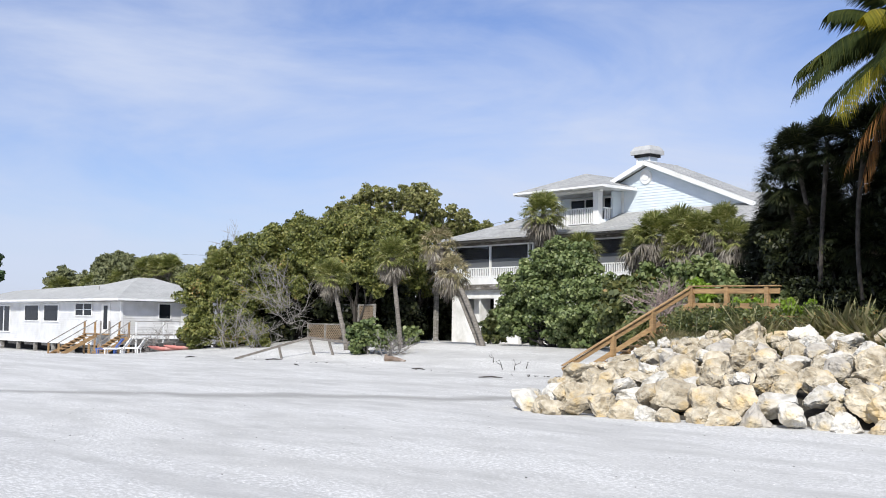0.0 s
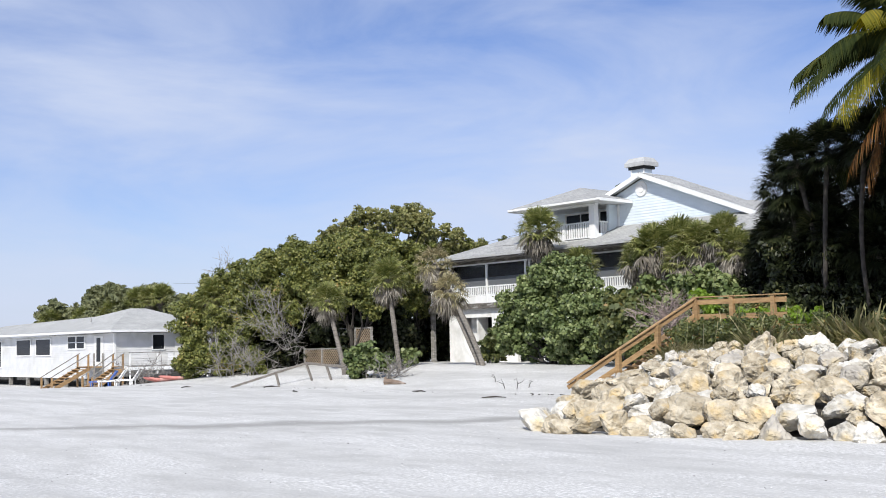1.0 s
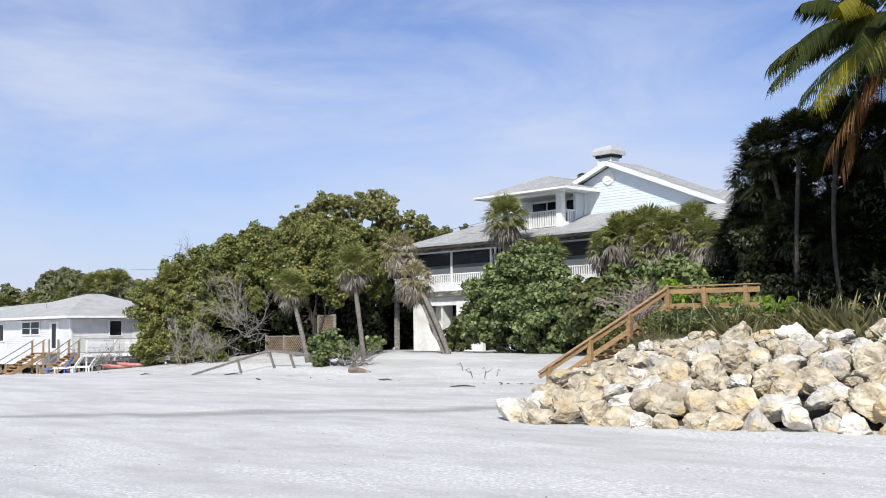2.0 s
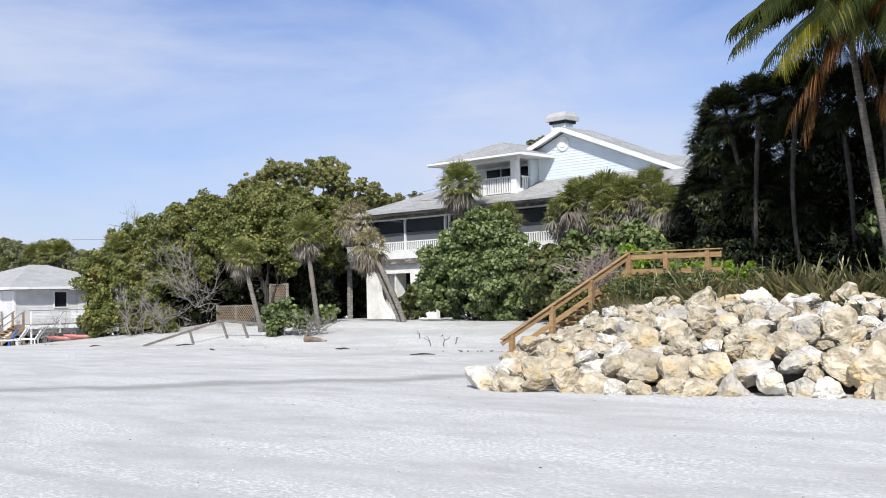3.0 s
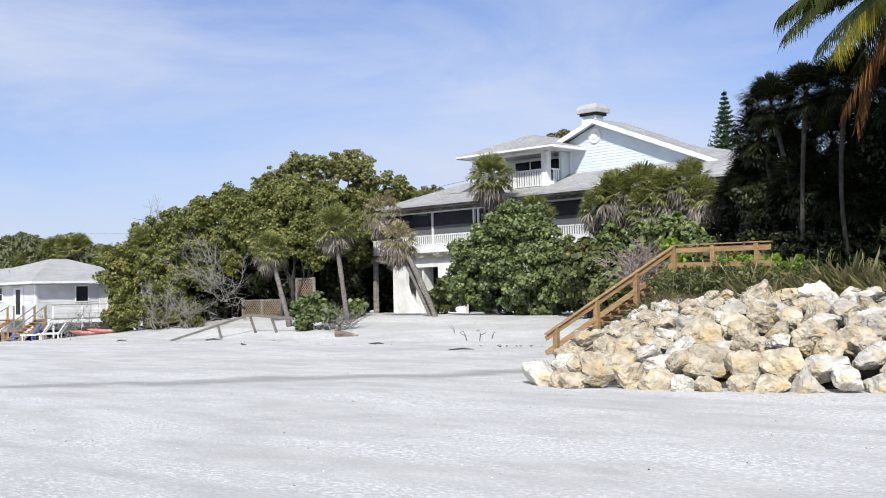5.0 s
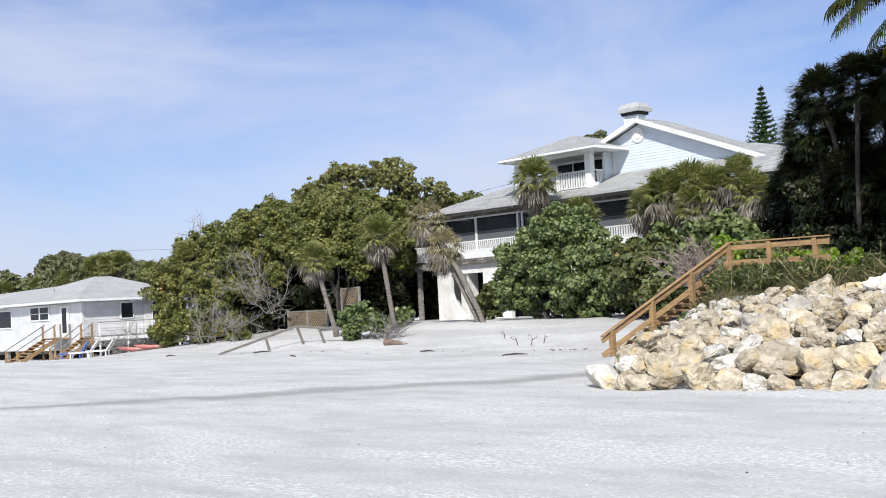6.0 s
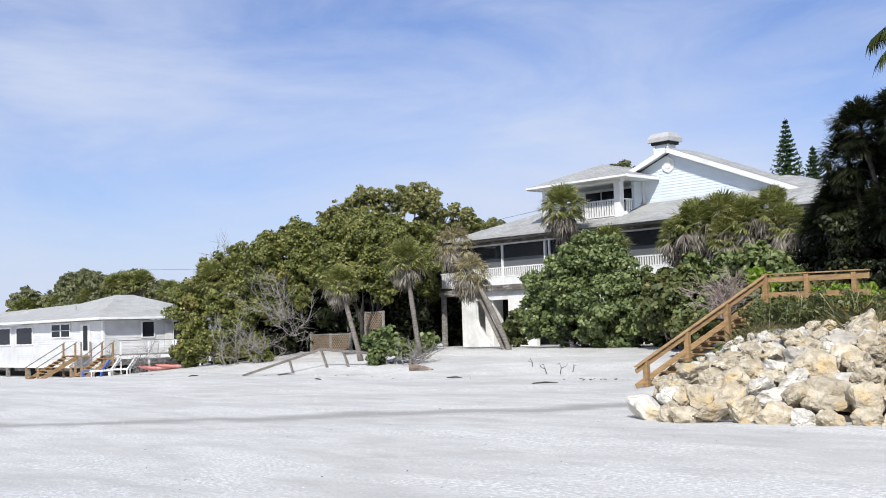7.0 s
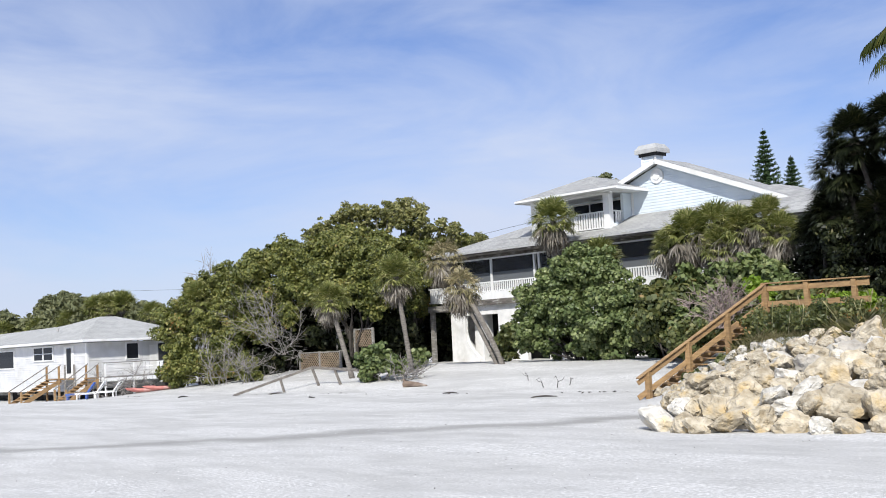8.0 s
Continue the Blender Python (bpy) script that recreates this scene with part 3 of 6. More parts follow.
    for a, b, z0, z1 in ((-47.2, -44.8, 9.45, 9.55), (-47.2, -47.1, 7.72, 9.45), (-44.9, -44.8, 7.72, 9.45), (-46.02, -45.96, 7.72, 9.45)):
        box(bm, a, b, 45.88, 45.96, z0, z1)
    part("door_frame", bm, WHITE, d1)
    # Added dark pane and frame: shaded interior seen through the balcony's side opening.
    w2 = p("opening_dark_pane", box(bmesh.new(), -44.5, -43.2, 45.93, 45.96, 7.95, 9.45), GLASS, "added dark pane, so the side opening looks shaded")
    bm = bmesh.new()
    for a, b, z0, z1 in ((-44.58, -43.12, 9.45, 9.53), (-44.58, -43.12, 7.87, 7.95), (-44.58, -44.5, 7.95, 9.45), (-43.2, -43.12, 7.95, 9.45)):
        box(bm, a, b, 45.9, 45.96, z0, z1)
    part("window_frame", bm, WHITE, w2)
    bm = box(bmesh.new(), -42.78, -42.62, 44.5, 45.2, 7.6, 9.6)
    siding(bm, "y", -42.62, 44.5, 45.2, 7.6, 9.6, 1)
    siding(bm, "y", -42.62, 43.8, 44.5, 7.55, 7.95, 1)
    p("balcony_side_wall", bm, PALE)
    p("balcony_side_sill", box(bmesh.new(), -42.80, -42.60, 43.8, 44.5, 7.5, 8.0), PALE)
    p("balcony_beam", box(bmesh.new(), -48.1, -42.65, f - 0.14, f + 0.1, 9.50, 9.68), WHITE)
    # balcony roof: hipped
    ex0, ex1, ey0, ez = -48.4, -41.45, 42.45, 9.72
    px, py, pz = -45.2, 45.1, 10.85
    bm = roof_faces(bmesh.new(), [
        [(ex0, ey0, ez), (ex1, ey0, ez), (px, py, pz)],
        [(ex1, ey0, ez), (ex1, 49, ez), (px, 49, pz), (px, py, pz)],
        [(ex0, ey0, ez), (px, py, pz), (px, 49, pz), (ex0, 49, ez)]])
    p("balcony_roof", bm, ROOF)
    bm = bmesh.new()
    box(bm, ex0, ex1, ey0 - 0.03, ey0 + 0.02, ez - 0.11, ez - 0.004), box(bm, ex0 - 0.03, ex0 + 0.02, ey0 + 0.02, 49, ez - 0.15, ez - 0.004), box(bm, ex1 - 0.02, ex1 + 0.03, ey0 + 0.02, 45.1, ez - 0.15, ez - 0.004)
    p("balcony_fascia", bm, WHITE)
    p("balcony_soffit", box(bmesh.new(), ex0 + 0.03, ex1 - 0.03, ey0 + 0.03, 46.2, ez - 0.10, ez - 0.05), WHITE)
    # gabled upper storey
    gx, gz, gk, gw = -40.62, 11.06, 0.388, 45.2
    gl, gr = -42.55, -34.0

    def under(z):
        return gx - (gz - 0.12 - z) / gk, gx + (gz - 0.12 - z) / gk

    bm = bmesh.new()
    fr = [(gl, 8.0), (gr, 8.0), (gr, gz - 0.14 - gk * (gr - gx)), (gx, gz - 0.14), (gl, gz - 0.14 - gk * (gx - gl))]
    a = [bm.verts.new((x, gw, z)) for x, z in fr]
    b = [bm.verts.new((x, 47.4, z)) for x, z in fr]
    bm.faces.new(a), bm.faces.new(b[::-1])
    for i in range(5):
        bm.faces.new((a[i], b[i], b[(i + 1) % 5], a[(i + 1) % 5]))
    p("gable_wall", bm, PALE)
    tagged(p("siding", siding(bmesh.new(), "x", gw, gl, gr, 8.05, gz - 0.2, -1, under), PALE, "pale blue lapped siding boards"), kind="stuff")
    bm = bmesh.new()
    q = [(-43.3, 9.6), (gl, 9.6), (gl, gz - 0.14 - gk * (gx - gl)), (-43.3, gz - 0.14 - gk * (gx + 43.3))]
    a, b = [bm.verts.new((x, gw - 0.02, z)) for x, z in q], [bm.verts.new((x, gw + 0.2, z)) for x, z in q]
    bm.faces.new(a), bm.faces.new(b[::-1])
    for i in range(4):
        bm.faces.new((a[i], b[i], b[(i + 1) % 4], a[(i + 1) % 4]))
    p("gable_return", bm, PALE)
    p("corner_board", box(bmesh.new(), gl - 0.03, gl + 0.12, gw - 0.05, gw + 0.08, 8.05, 9.6), WHITE)
    rx0, rx1, ry = -46.5, -33.25, 44.7
    bm = roof_faces(bmesh.new(), [
        [(gx, ry, gz + 0.08), (gx, 47.6, gz + 0.08), (rx1, 47.6, gz + 0.08 - gk * (rx1 - gx)), (rx1, ry, gz + 0.08 - gk * (rx1 - gx))],
        [(gx, ry, gz + 0.08), (-43.3, ry, gz + 0.08 - gk * (gx + 43.3)), (-43.3, 46.5, gz + 0.08 - gk * (gx + 43.3)), (gx, 46.5, gz + 0.08)],
        [(gx, 46.5, gz + 0.08), (rx0, 46.5, gz + 0.08 - gk * (gx - rx0)), (rx0, 47.6, gz + 0.08 - gk * (gx - rx0)), (gx, 47.6, gz + 0.08)]])
    p("gable_roof", bm, ROOF)
    for xa, xb in ((gx, rx1), (gx, -43.3)):
        za, zb = gz + 0.0, gz - gk * abs(xb - gx)
        p("rake_board", beam(bmesh.new(), (xa, ry - 0.02, za - 0.06), (xb, ry - 0.02, zb - 0.06), 0.05, 0.24), WHITE, "white rake board")
        p("rake_soffit", beam(bmesh.new(), (xa, (ry + gw) / 2, za - 0.06), (xb, (ry + gw) / 2, zb - 0.06), gw - ry - 0.06, 0.03), WHITE)
    vent = bmesh.new()
    bmesh.ops.create_cone(vent, cap_ends=True, segments=28, radius1=0.42, radius2=0.38, depth=0.06, matrix=Matrix.Translation((-40.85, gw - 0.06, 10.28)) @ pose(0, 0, 0, 90))
    v1 = p("gable_vent", vent, WHITE, "round white gable medallion")
    vent = bmesh.new()
    bmesh.ops.create_cone(vent, cap_ends=True, segments=24, radius1=0.22, radius2=0.20, depth=0.05, matrix=Matrix.Translation((-40.85, gw - 0.10, 10.28)) @ pose(0, 0, 0, 90))
    part("vent_centre", vent, STUCCO, v1)
    # chimney
    bm = box(bmesh.new(), -43.27, -42.37, 47.3, 47.95, 9.5, 11.95)
    siding(bm, "x", 47.3, -43.27, -42.37, 10.6, 11.95, -1)
    siding(bm, "y", -42.37, 47.3, 47.95, 10.6, 11.95, 1)
    ch = p("chimney", bm, PALE, "sided chimney with a wide metal cap")
    bm = bmesh.new()
    for xx in (-43.30, -42.41):
        box(bm, xx, xx + 0.08, 47.24, 47.31, 10.4, 11.95)
    part("chimney_corner_board", bm, WHITE, ch)
    part("chimney_band", box(bmesh.new(), -43.40, -42.24, 47.17, 48.1, 11.78, 11.93), DARK, ch)
    bm = bmesh.new()
    lo = [bm.verts.new(c) for c in ((-43.54, 47.0, 11.93), (-42.10, 47.0, 11.93), (-42.10, 48.25, 11.93), (-43.54, 48.25, 11.93))]
    mi = [bm.verts.new(c) for c in ((-43.54, 47.0, 12.15), (-42.10, 47.0, 12.15), (-42.10, 48.25, 12.15), (-43.54, 48.25, 12.15))]
    hi = [bm.verts.new(c) for c in ((-43.36, 47.2, 12.42), (-42.28, 47.2, 12.42), (-42.28, 48.05, 12.42), (-43.36, 48.05, 12.42))]
    bm.faces.new(lo[::-1]), bm.faces.new(hi)
    for a, b in ((lo, mi), (mi, hi)):
        for i in range(4):
            bm.faces.new((a[i], a[(i + 1) % 4], b[(i + 1) % 4], b[i]))
    part("chimney_cap", bm, METAL, ch, "weathered metal chimney cap")
    # small cricket on the porch roof beside the balcony
    bm = roof_faces(bmesh.new(), [[(-50.6, 44.0, 7.95), (-48.2, 43.6, 7.76), (-48.2, 45.6, 8.75)], [(-50.6, 44.0, 7.95), (-48.2, 45.6, 8.75), (-50.6, 45.6, 8.65)]])
    p("roof_cricket", bm, ROOF)


build_house()


# ---- the low white cottage ----
def build_cottage():
    o = (-95.0, 36.0, -0.7)
    house = empty("cottage", *o, label="low white lap-sided cottage raised on short posts", category="house")

    def p(name, bm, mat, label="", parent=None):
        return part(name, bm, mat, parent or house, label, o if parent is None else None)

    f, sx, zb, ze = 35.3, -84.5, 0.18, 3.52
    bm = box(bmesh.new(), -116, sx, f, 44, zb, ze)
    p("wall", bm, SIDING)
    bm = siding(bmesh.new(), "x", f, -116, sx, zb, ze, -1, lap=0.17)
    tagged(p("siding", siding(bm, "y", sx, f, 41.0, zb, ze, 1, lap=0.17), SIDING, "white lapped siding boards"), kind="stuff")
    p("corner_board", box(bmesh.new(), sx - 0.14, sx + 0.05, f - 0.05, f + 0.12, zb, ze), WHITE)
    p("skirt_board", box(bmesh.new(), -116, sx - 0.0, f - 0.06, f - 0.03, zb - 0.16, zb + 0.02), WHITE)
    bm = box(bmesh.new(), sx, -81.8, 41.0, 46, zb, ze)
    p("wing_wall", bm, SIDING)
    tagged(p("siding", siding(bmesh.new(), "y", -81.8, 41.0, 46, zb, ze, 1, lap=0.17), SIDING), kind="stuff")
    # Solid near-black block painted as the shade below the floor.
    p("under_floor_shade", box(bmesh.new(), -115, sx - 0.6, f + 1.6, 44, -1.0, zb - 0.02), DARK)
    for x in np.arange(-114.5, -87.5, 4.1):
        p("stilt", box(bmesh.new(), x - 0.14, x + 0.14, f + 0.02, f + 0.30, -1.0, zb - 0.004), GREY_WOOD)
    for x in np.arange(-112.4, -89, 4.1):
        p("skirt_panel", box(bmesh.new(), x - 1.2, x + 1.2, f + 0.35, f + 0.40, -0.25, zb - 0.006), GREY_WOOD)
    # windows and doors
    for a, b, z0, z1, bars in ((-104.4, -101.2, 1.93, 3.24, 0), (-99.9, -96.8, 1.93, 3.24, 0), (-93.1, -89.9, 2.42, 3.36, 1), (-111.2, -108.2, 0.9, 3.2, 1)):
        wd = p("window", box(bmesh.new(), a, b, f - 0.05, f - 0.032, z0, z1), GLASS, "dark window in a white frame")
        bm = bmesh.new()
        box(bm, a - 0.14, b + 0.14, f - 0.09, f - 0.03, z1, z1 + 0.1), box(bm, a - 0.14, b + 0.14, f - 0.09, f - 0.03, z0 - 0.1, z0)
        box(bm, a - 0.14, a, f - 0.09, f - 0.03, z0, z1), box(bm, b, b + 0.14, f - 0.09, f - 0.03, z0, z1)
        if bars:
            m = (a + b) / 2
            box(bm, m - 0.09, m + 0.09, f - 0.085, f - 0.05, z0, z1)
            if z1 - z0 < 1.2:
                box(bm, a, m - 0.09, f - 0.08, f - 0.05, (z0 + z1) / 2 - 0.03, (z0 + z1) / 2 + 0.03), box(bm, m + 0.09, b, f - 0.08, f - 0.05, (z0 + z1) / 2 - 0.03, (z0 + z1) / 2 + 0.03)
        part("window_frame", bm, WHITE, wd)
    dr = p("front_door", box(bmesh.new(), -88.0, -86.4, f - 0.07, f - 0.03, 1.0, 3.36), WHITE, "white door with a tall dark pane")
    part("pane", box(bmesh.new(), -87.55, -86.85, f - 0.085, f - 0.072, 1.35, 3.2), GLASS, dr)
    wd = p("window", box(bmesh.new(), sx + 0.032, sx + 0.05, 38.45, 39.4, 2.25, 3.36), GLASS)
    bm = bmesh.new()
    for y0, y1, z0, z1 in ((38.35, 39.5, 3.36, 3.44), (38.35, 39.5, 2.17, 2.25), (38.35, 38.45, 2.25, 3.36), (39.4, 39.5, 2.25, 3.36)):
        box(bm, sx + 0.03, sx + 0.08, y0, y1, z0, z1)
    part("window_frame", bm, WHITE, wd)
    p("side_door", box(bmesh.new(), sx + 0.035, sx + 0.06, 40.35, 40.95, 1.05, 3.2), WHITE)
    p("wing_door", box(bmesh.new(), -84.2, -82.2, 40.93, 40.97, 1.05, 3.3), GLASS, "dark glass door")
    # roof: long hip with a taller pyramid at the near end
    ez = 3.76
    bm = roof_faces(bmesh.new(), [
        [(-118, 34.6, ez), (-83.7, 34.6, ez), (-90.0, 39.2, 5.62), (-96.5, 39.2, 5.15), (-118, 39.2, 4.85)],
        [(-83.7, 34.6, ez), (-83.7, 45, ez), (-90.0, 40.6, 5.62), (-90.0, 39.2, 5.62)],
        [(-118, 39.2, 4.85), (-96.5, 39.2, 5.15), (-90.0, 39.2, 5.62), (-90, 40.6, 5.62), (-96, 45, ez), (-118, 45, ez)],
        [(-90, 40.6, 5.62), (-83.7, 45, ez), (-96, 45, ez)]])
    p("roof", bm, ROOF_B, "pale grey low hipped roof")
    bm = roof_faces(bmesh.new(), [[(-83.7, 40.3, ez), (-81.0, 40.3, ez), (-81.0, 43, 4.7), (-86.0, 43, 4.7)], [(-81.0, 40.3, ez), (-81.0, 47, ez), (-81.0, 43, 4.7)]])
    p("wing_roof", bm, ROOF_B)
    bm = bmesh.new()
    box(bm, -118, -83.68, 34.56, 34.61, ez - 0.17, ez - 0.004), box(bm, -83.72, -83.67, 34.61, 40.3, ez - 0.17, ez - 0.004), box(bm, -83.6, -81.0, 40.26, 40.31, ez - 0.17, ez - 0.004)
    p("fascia", bm, WHITE)
    p("soffit", box(bmesh.new(), -118, -83.75, 34.62, f + 0.3, ez - 0.2, ez - 0.16), WHITE)
    p("soffit", box(bmesh.new(), sx - 0.2, -83.75, f + 0.3, 40.3, ez - 0.2, ez - 0.16), WHITE)
    bm = bmesh.new()
    tube(bm, [(-92, 36.7, 4.55), (-92, 36.7, 4.85)], [0.09, 0.09], 10)
    p("vent_pipe", bm, METAL)

    # side deck
    o2 = (-83.0, 38.0, -0.7)
    deck = empty("cottage_deck", *o2, label="white-painted timber side deck on posts", category="deck")

    def q(name, bm, mat, label="", parent=None):
        return part(name, bm, mat, parent or deck, label, o2)

    for i, x in enumerate(np.arange(-84.4, -81.2, 0.155)):
        q("deck_board", box(bmesh.new(), x, x + 0.14, 34.9, 41.6, 0.96, 1.0), GREY_WOOD)
    q("rim_board", box(bmesh.new(), -81.22, -81.17, 34.9, 41.6, 0.70, 1.0), WHITE)
    q("rim_board", box(bmesh.new(), -84.4, -81.23, 34.85, 34.895, 0.70, 1.0), WHITE)
    for y in (35.0, 37.2, 39.4, 41.4):
        q("deck_post", box(bmesh.new(), -81.32, -81.23, y, y + 0.1, -1.0, 1.98), WHITE)
    for z in (1.25, 1.5, 1.72):
        q("rail_wire", beam(bmesh.new(), (-81.27, 35.0, z), (-81.27, 41.5, z), 0.02, 0.03), WHITE)
    q("top_rail", beam(bmesh.new(), (-81.27, 34.95, 2.0), (-81.27, 41.5, 2.0), 0.10, 0.05), GREY_WOOD)

    # two flights of wooden steps
    for name, xa, xb, y0, y1, zl, zh in (("front", -88.6, -86.6, 31.3, 34.3, -0.78, 1.0), ("side", -83.6, -81.9, 32.4, 34.9, -0.72, 1.0)):
        o3 = ((xa + xb) / 2, y0, zl)
        st = empty("wooden_steps", *o3, label="brown wooden steps with sloping handrails to the sand", category="steps", group="cottage steps")
        n = 9
        for i in range(n):
            t = (i + 0.5) / n
            y, z = y0 + (y1 - y0) * t, zl + (zh - zl) * (i + 1) / n
            part("tread", box(bmesh.new(), xa, xb, y - 0.17, y + 0.17, z - 0.05, z, 0.008), WOOD, st, offset=o3)
        for x in (xa, xb):
            part("stringer", beam(bmesh.new(), (x, y0 - 0.1, zl - 0.02), (x, y1, zh - 0.12), 0.06, 0.28), WOOD, st, offset=o3)
            part("handrail", beam(bmesh.new(), (x, y0 - 0.1, zl + 1.0), (x, y1, zh + 1.0), 0.09, 0.06), GREY_WOOD, st, "grey weathered handrail", o3)
            for t in (0.0, 0.95):
                y, z = y0 + (y1 - y0) * t, zl + (zh - zl) * t
                part("newel", box(bmesh.new(), x - 0.06, x + 0.06, y - 0.06, y + 0.06, -0.95, z + 1.0), WOOD, st, offset=o3)
        if name == "front":
            part("landing", box(bmesh.new(), xa - 0.1, xb + 0.4, 34.3, 35.2, 0.9, 1.0, 0.01), WOOD, st, offset=o3)
            for y in (34.4, 35.1):
                part("landing_post", box(bmesh.new(), xb + 0.3, xb + 0.4, y, y + 0.1, -0.9, 2.0), GREY_WOOD, st, offset=o3)


build_cottage()


# ---- wooden beach stairs over the rocks ----
def build_stairs():
    o = (-28.2, 26.0, 0.0)
    st = empty("beach_stairs", *o, label="brown treated-timber stairs and landing rail over the rocks", category="stairs")

    def p(name, bm, mat=WOOD, label=""):
        return part(name, bm, mat, st, label, o)

    nb, nt = Vector((-28.12, 26.1, 0.98)), Vector((-26.15, 30.15, 3.60))      # top of the lowest and of the upper newel
    run = nt - nb
    flat = Vector((run.x, run.y, 0)).normalized()
    side = Vector((flat.y, -flat.x, 0))                                       # towards the far side
    for wd in (0,):
        off = side * wd
        for i in range(4):
            top = nb + run * i / 3 + off
            g = height(top.x, top.y)
            size = 0.095 if i == 3 else 0.085
            p("newel", box(bmesh.new(), top.x - size, top.x + size, top.y - size, top.y + size, min(g, top.z - 1.3) - 0.15, top.z + (0.05 if i == 3 else -0.03), 0.008))
        a, b = nb - run * 0.085 + off, nt + off
        fr = side * 0.0
        p("handrail_cap", beam(bmesh.new(), a + UP * 0.0, b + UP * 0.02, 0.19, 0.045, 0.006))
        p("upper_rail", beam(bmesh.new(), a + UP * -0.15 + fr, b + UP * -0.13 + fr, 0.045, 0.15, 0.006))
        p("lower_rail", beam(bmesh.new(), a + UP * -0.62 + fr, b + UP * -0.60 + fr, 0.045, 0.17, 0.006))
        p("stringer", beam(bmesh.new(), a + UP * -1.32 - side * 1.2, b + UP * -1.30 - side * 1.2, 0.05, 0.25, 0.006))
    n = 14
    for i in range(n):
        c = nb + run * (i + 0.5) / n + UP * -1.12 - side * 0.62
        m = beam(bmesh.new(), c + side * 0.58, c - side * 0.58, 0.28, 0.045, 0.006)
        p("tread", m)
    # level landing rail along the terrace
    ends = [nt, Vector((-24.66, 30.2, 3.58)), Vector((-23.05, 30.25, 3.57)), Vector((-22.55, 30.25, 3.57))]
    for q in ends[1:3]:
        p("rail_post", box(bmesh.new(), q.x - 0.08, q.x + 0.08, q.y - 0.08, q.y + 0.08, 1.6, q.z + 0.01, 0.008))
    a, b = ends[0], ends[-1]
    p("handrail_cap", beam(bmesh.new(), a + UP * 0.03, b + UP * 0.03, 0.19, 0.045, 0.006))
    fr = Vector((0, 0.0, 0))
    p("upper_rail", beam(bmesh.new(), a + fr + UP * -0.14, b + fr + UP * -0.14, 0.045, 0.19, 0.006))
    p("lower_rail", beam(bmesh.new(), a + fr + UP * -0.66, b + fr + UP * -0.66, 0.045, 0.19, 0.006))
    for i in range(26):
        x = -26.2 + i * 0.145
        p("deck_board", box(bmesh.new(), x, x + 0.13, 30.3, 31.6, 2.55, 2.60))


build_stairs()


# ---- limestone revetment ----
def boulder_mesh(seed, mat):
    rnd = random.Random(seed)
    bm = bmesh.new()
    bmesh.ops.create_icosphere(bm, subdivisions=4, radius=0.5)
    planes = []
    for _ in range(15):
        d = Vector((rnd.gauss(0, 1), rnd.gauss(0, 1), rnd.gauss(0, 1))).normalized()
        planes.append((d, rnd.uniform(0.27, 0.43)))
    sc = Vector((rnd.uniform(0.95, 1.3), rnd.uniform(0.85, 1.1), rnd.uniform(0.75, 0.98)))
    for v in bm.verts:
        c = v.co.copy()
        for d, h in planes:
            t = c.dot(d)
            if t > h:
                c -= d * (t - h) * 0.97
        n1 = noise.noise(c * 3.1 + Vector((seed * 3.7, 0, 0)))
        c += c.normalized() * (0.07 * n1 + 0.05 * noise.noise(c * 7 + Vector((0, seed, 0))) + 0.035 * noise.noise(c * 15) - 0.05 * max(0.0, noise.noise(c * 9 + Vector((seed, 5, 0))) - 0.35))
        v.co = Vector((c.x * sc.x, c.y * sc.y, c.z * sc.z))
    me = mesh_of(bm, "boulder", mat)
    for pl in me.polygons:
        pl.use_smooth = True
    me.set_sharp_from_angle(angle=radians(17))
    return me


def pile_top(s):
    """How much of its full height the heap has left: it runs out towards the foot of the stairs."""
    return 0.05 + 0.17 * ease(-28.0, -25.5, s) + 0.78 * ease(-25.4, -22.2, s)


def pile_foot(s):
    return 17.25 + 1.9 * ease(-17.5, -12.0, s) + 3.0 * ease(-20.3, -24.6, s)


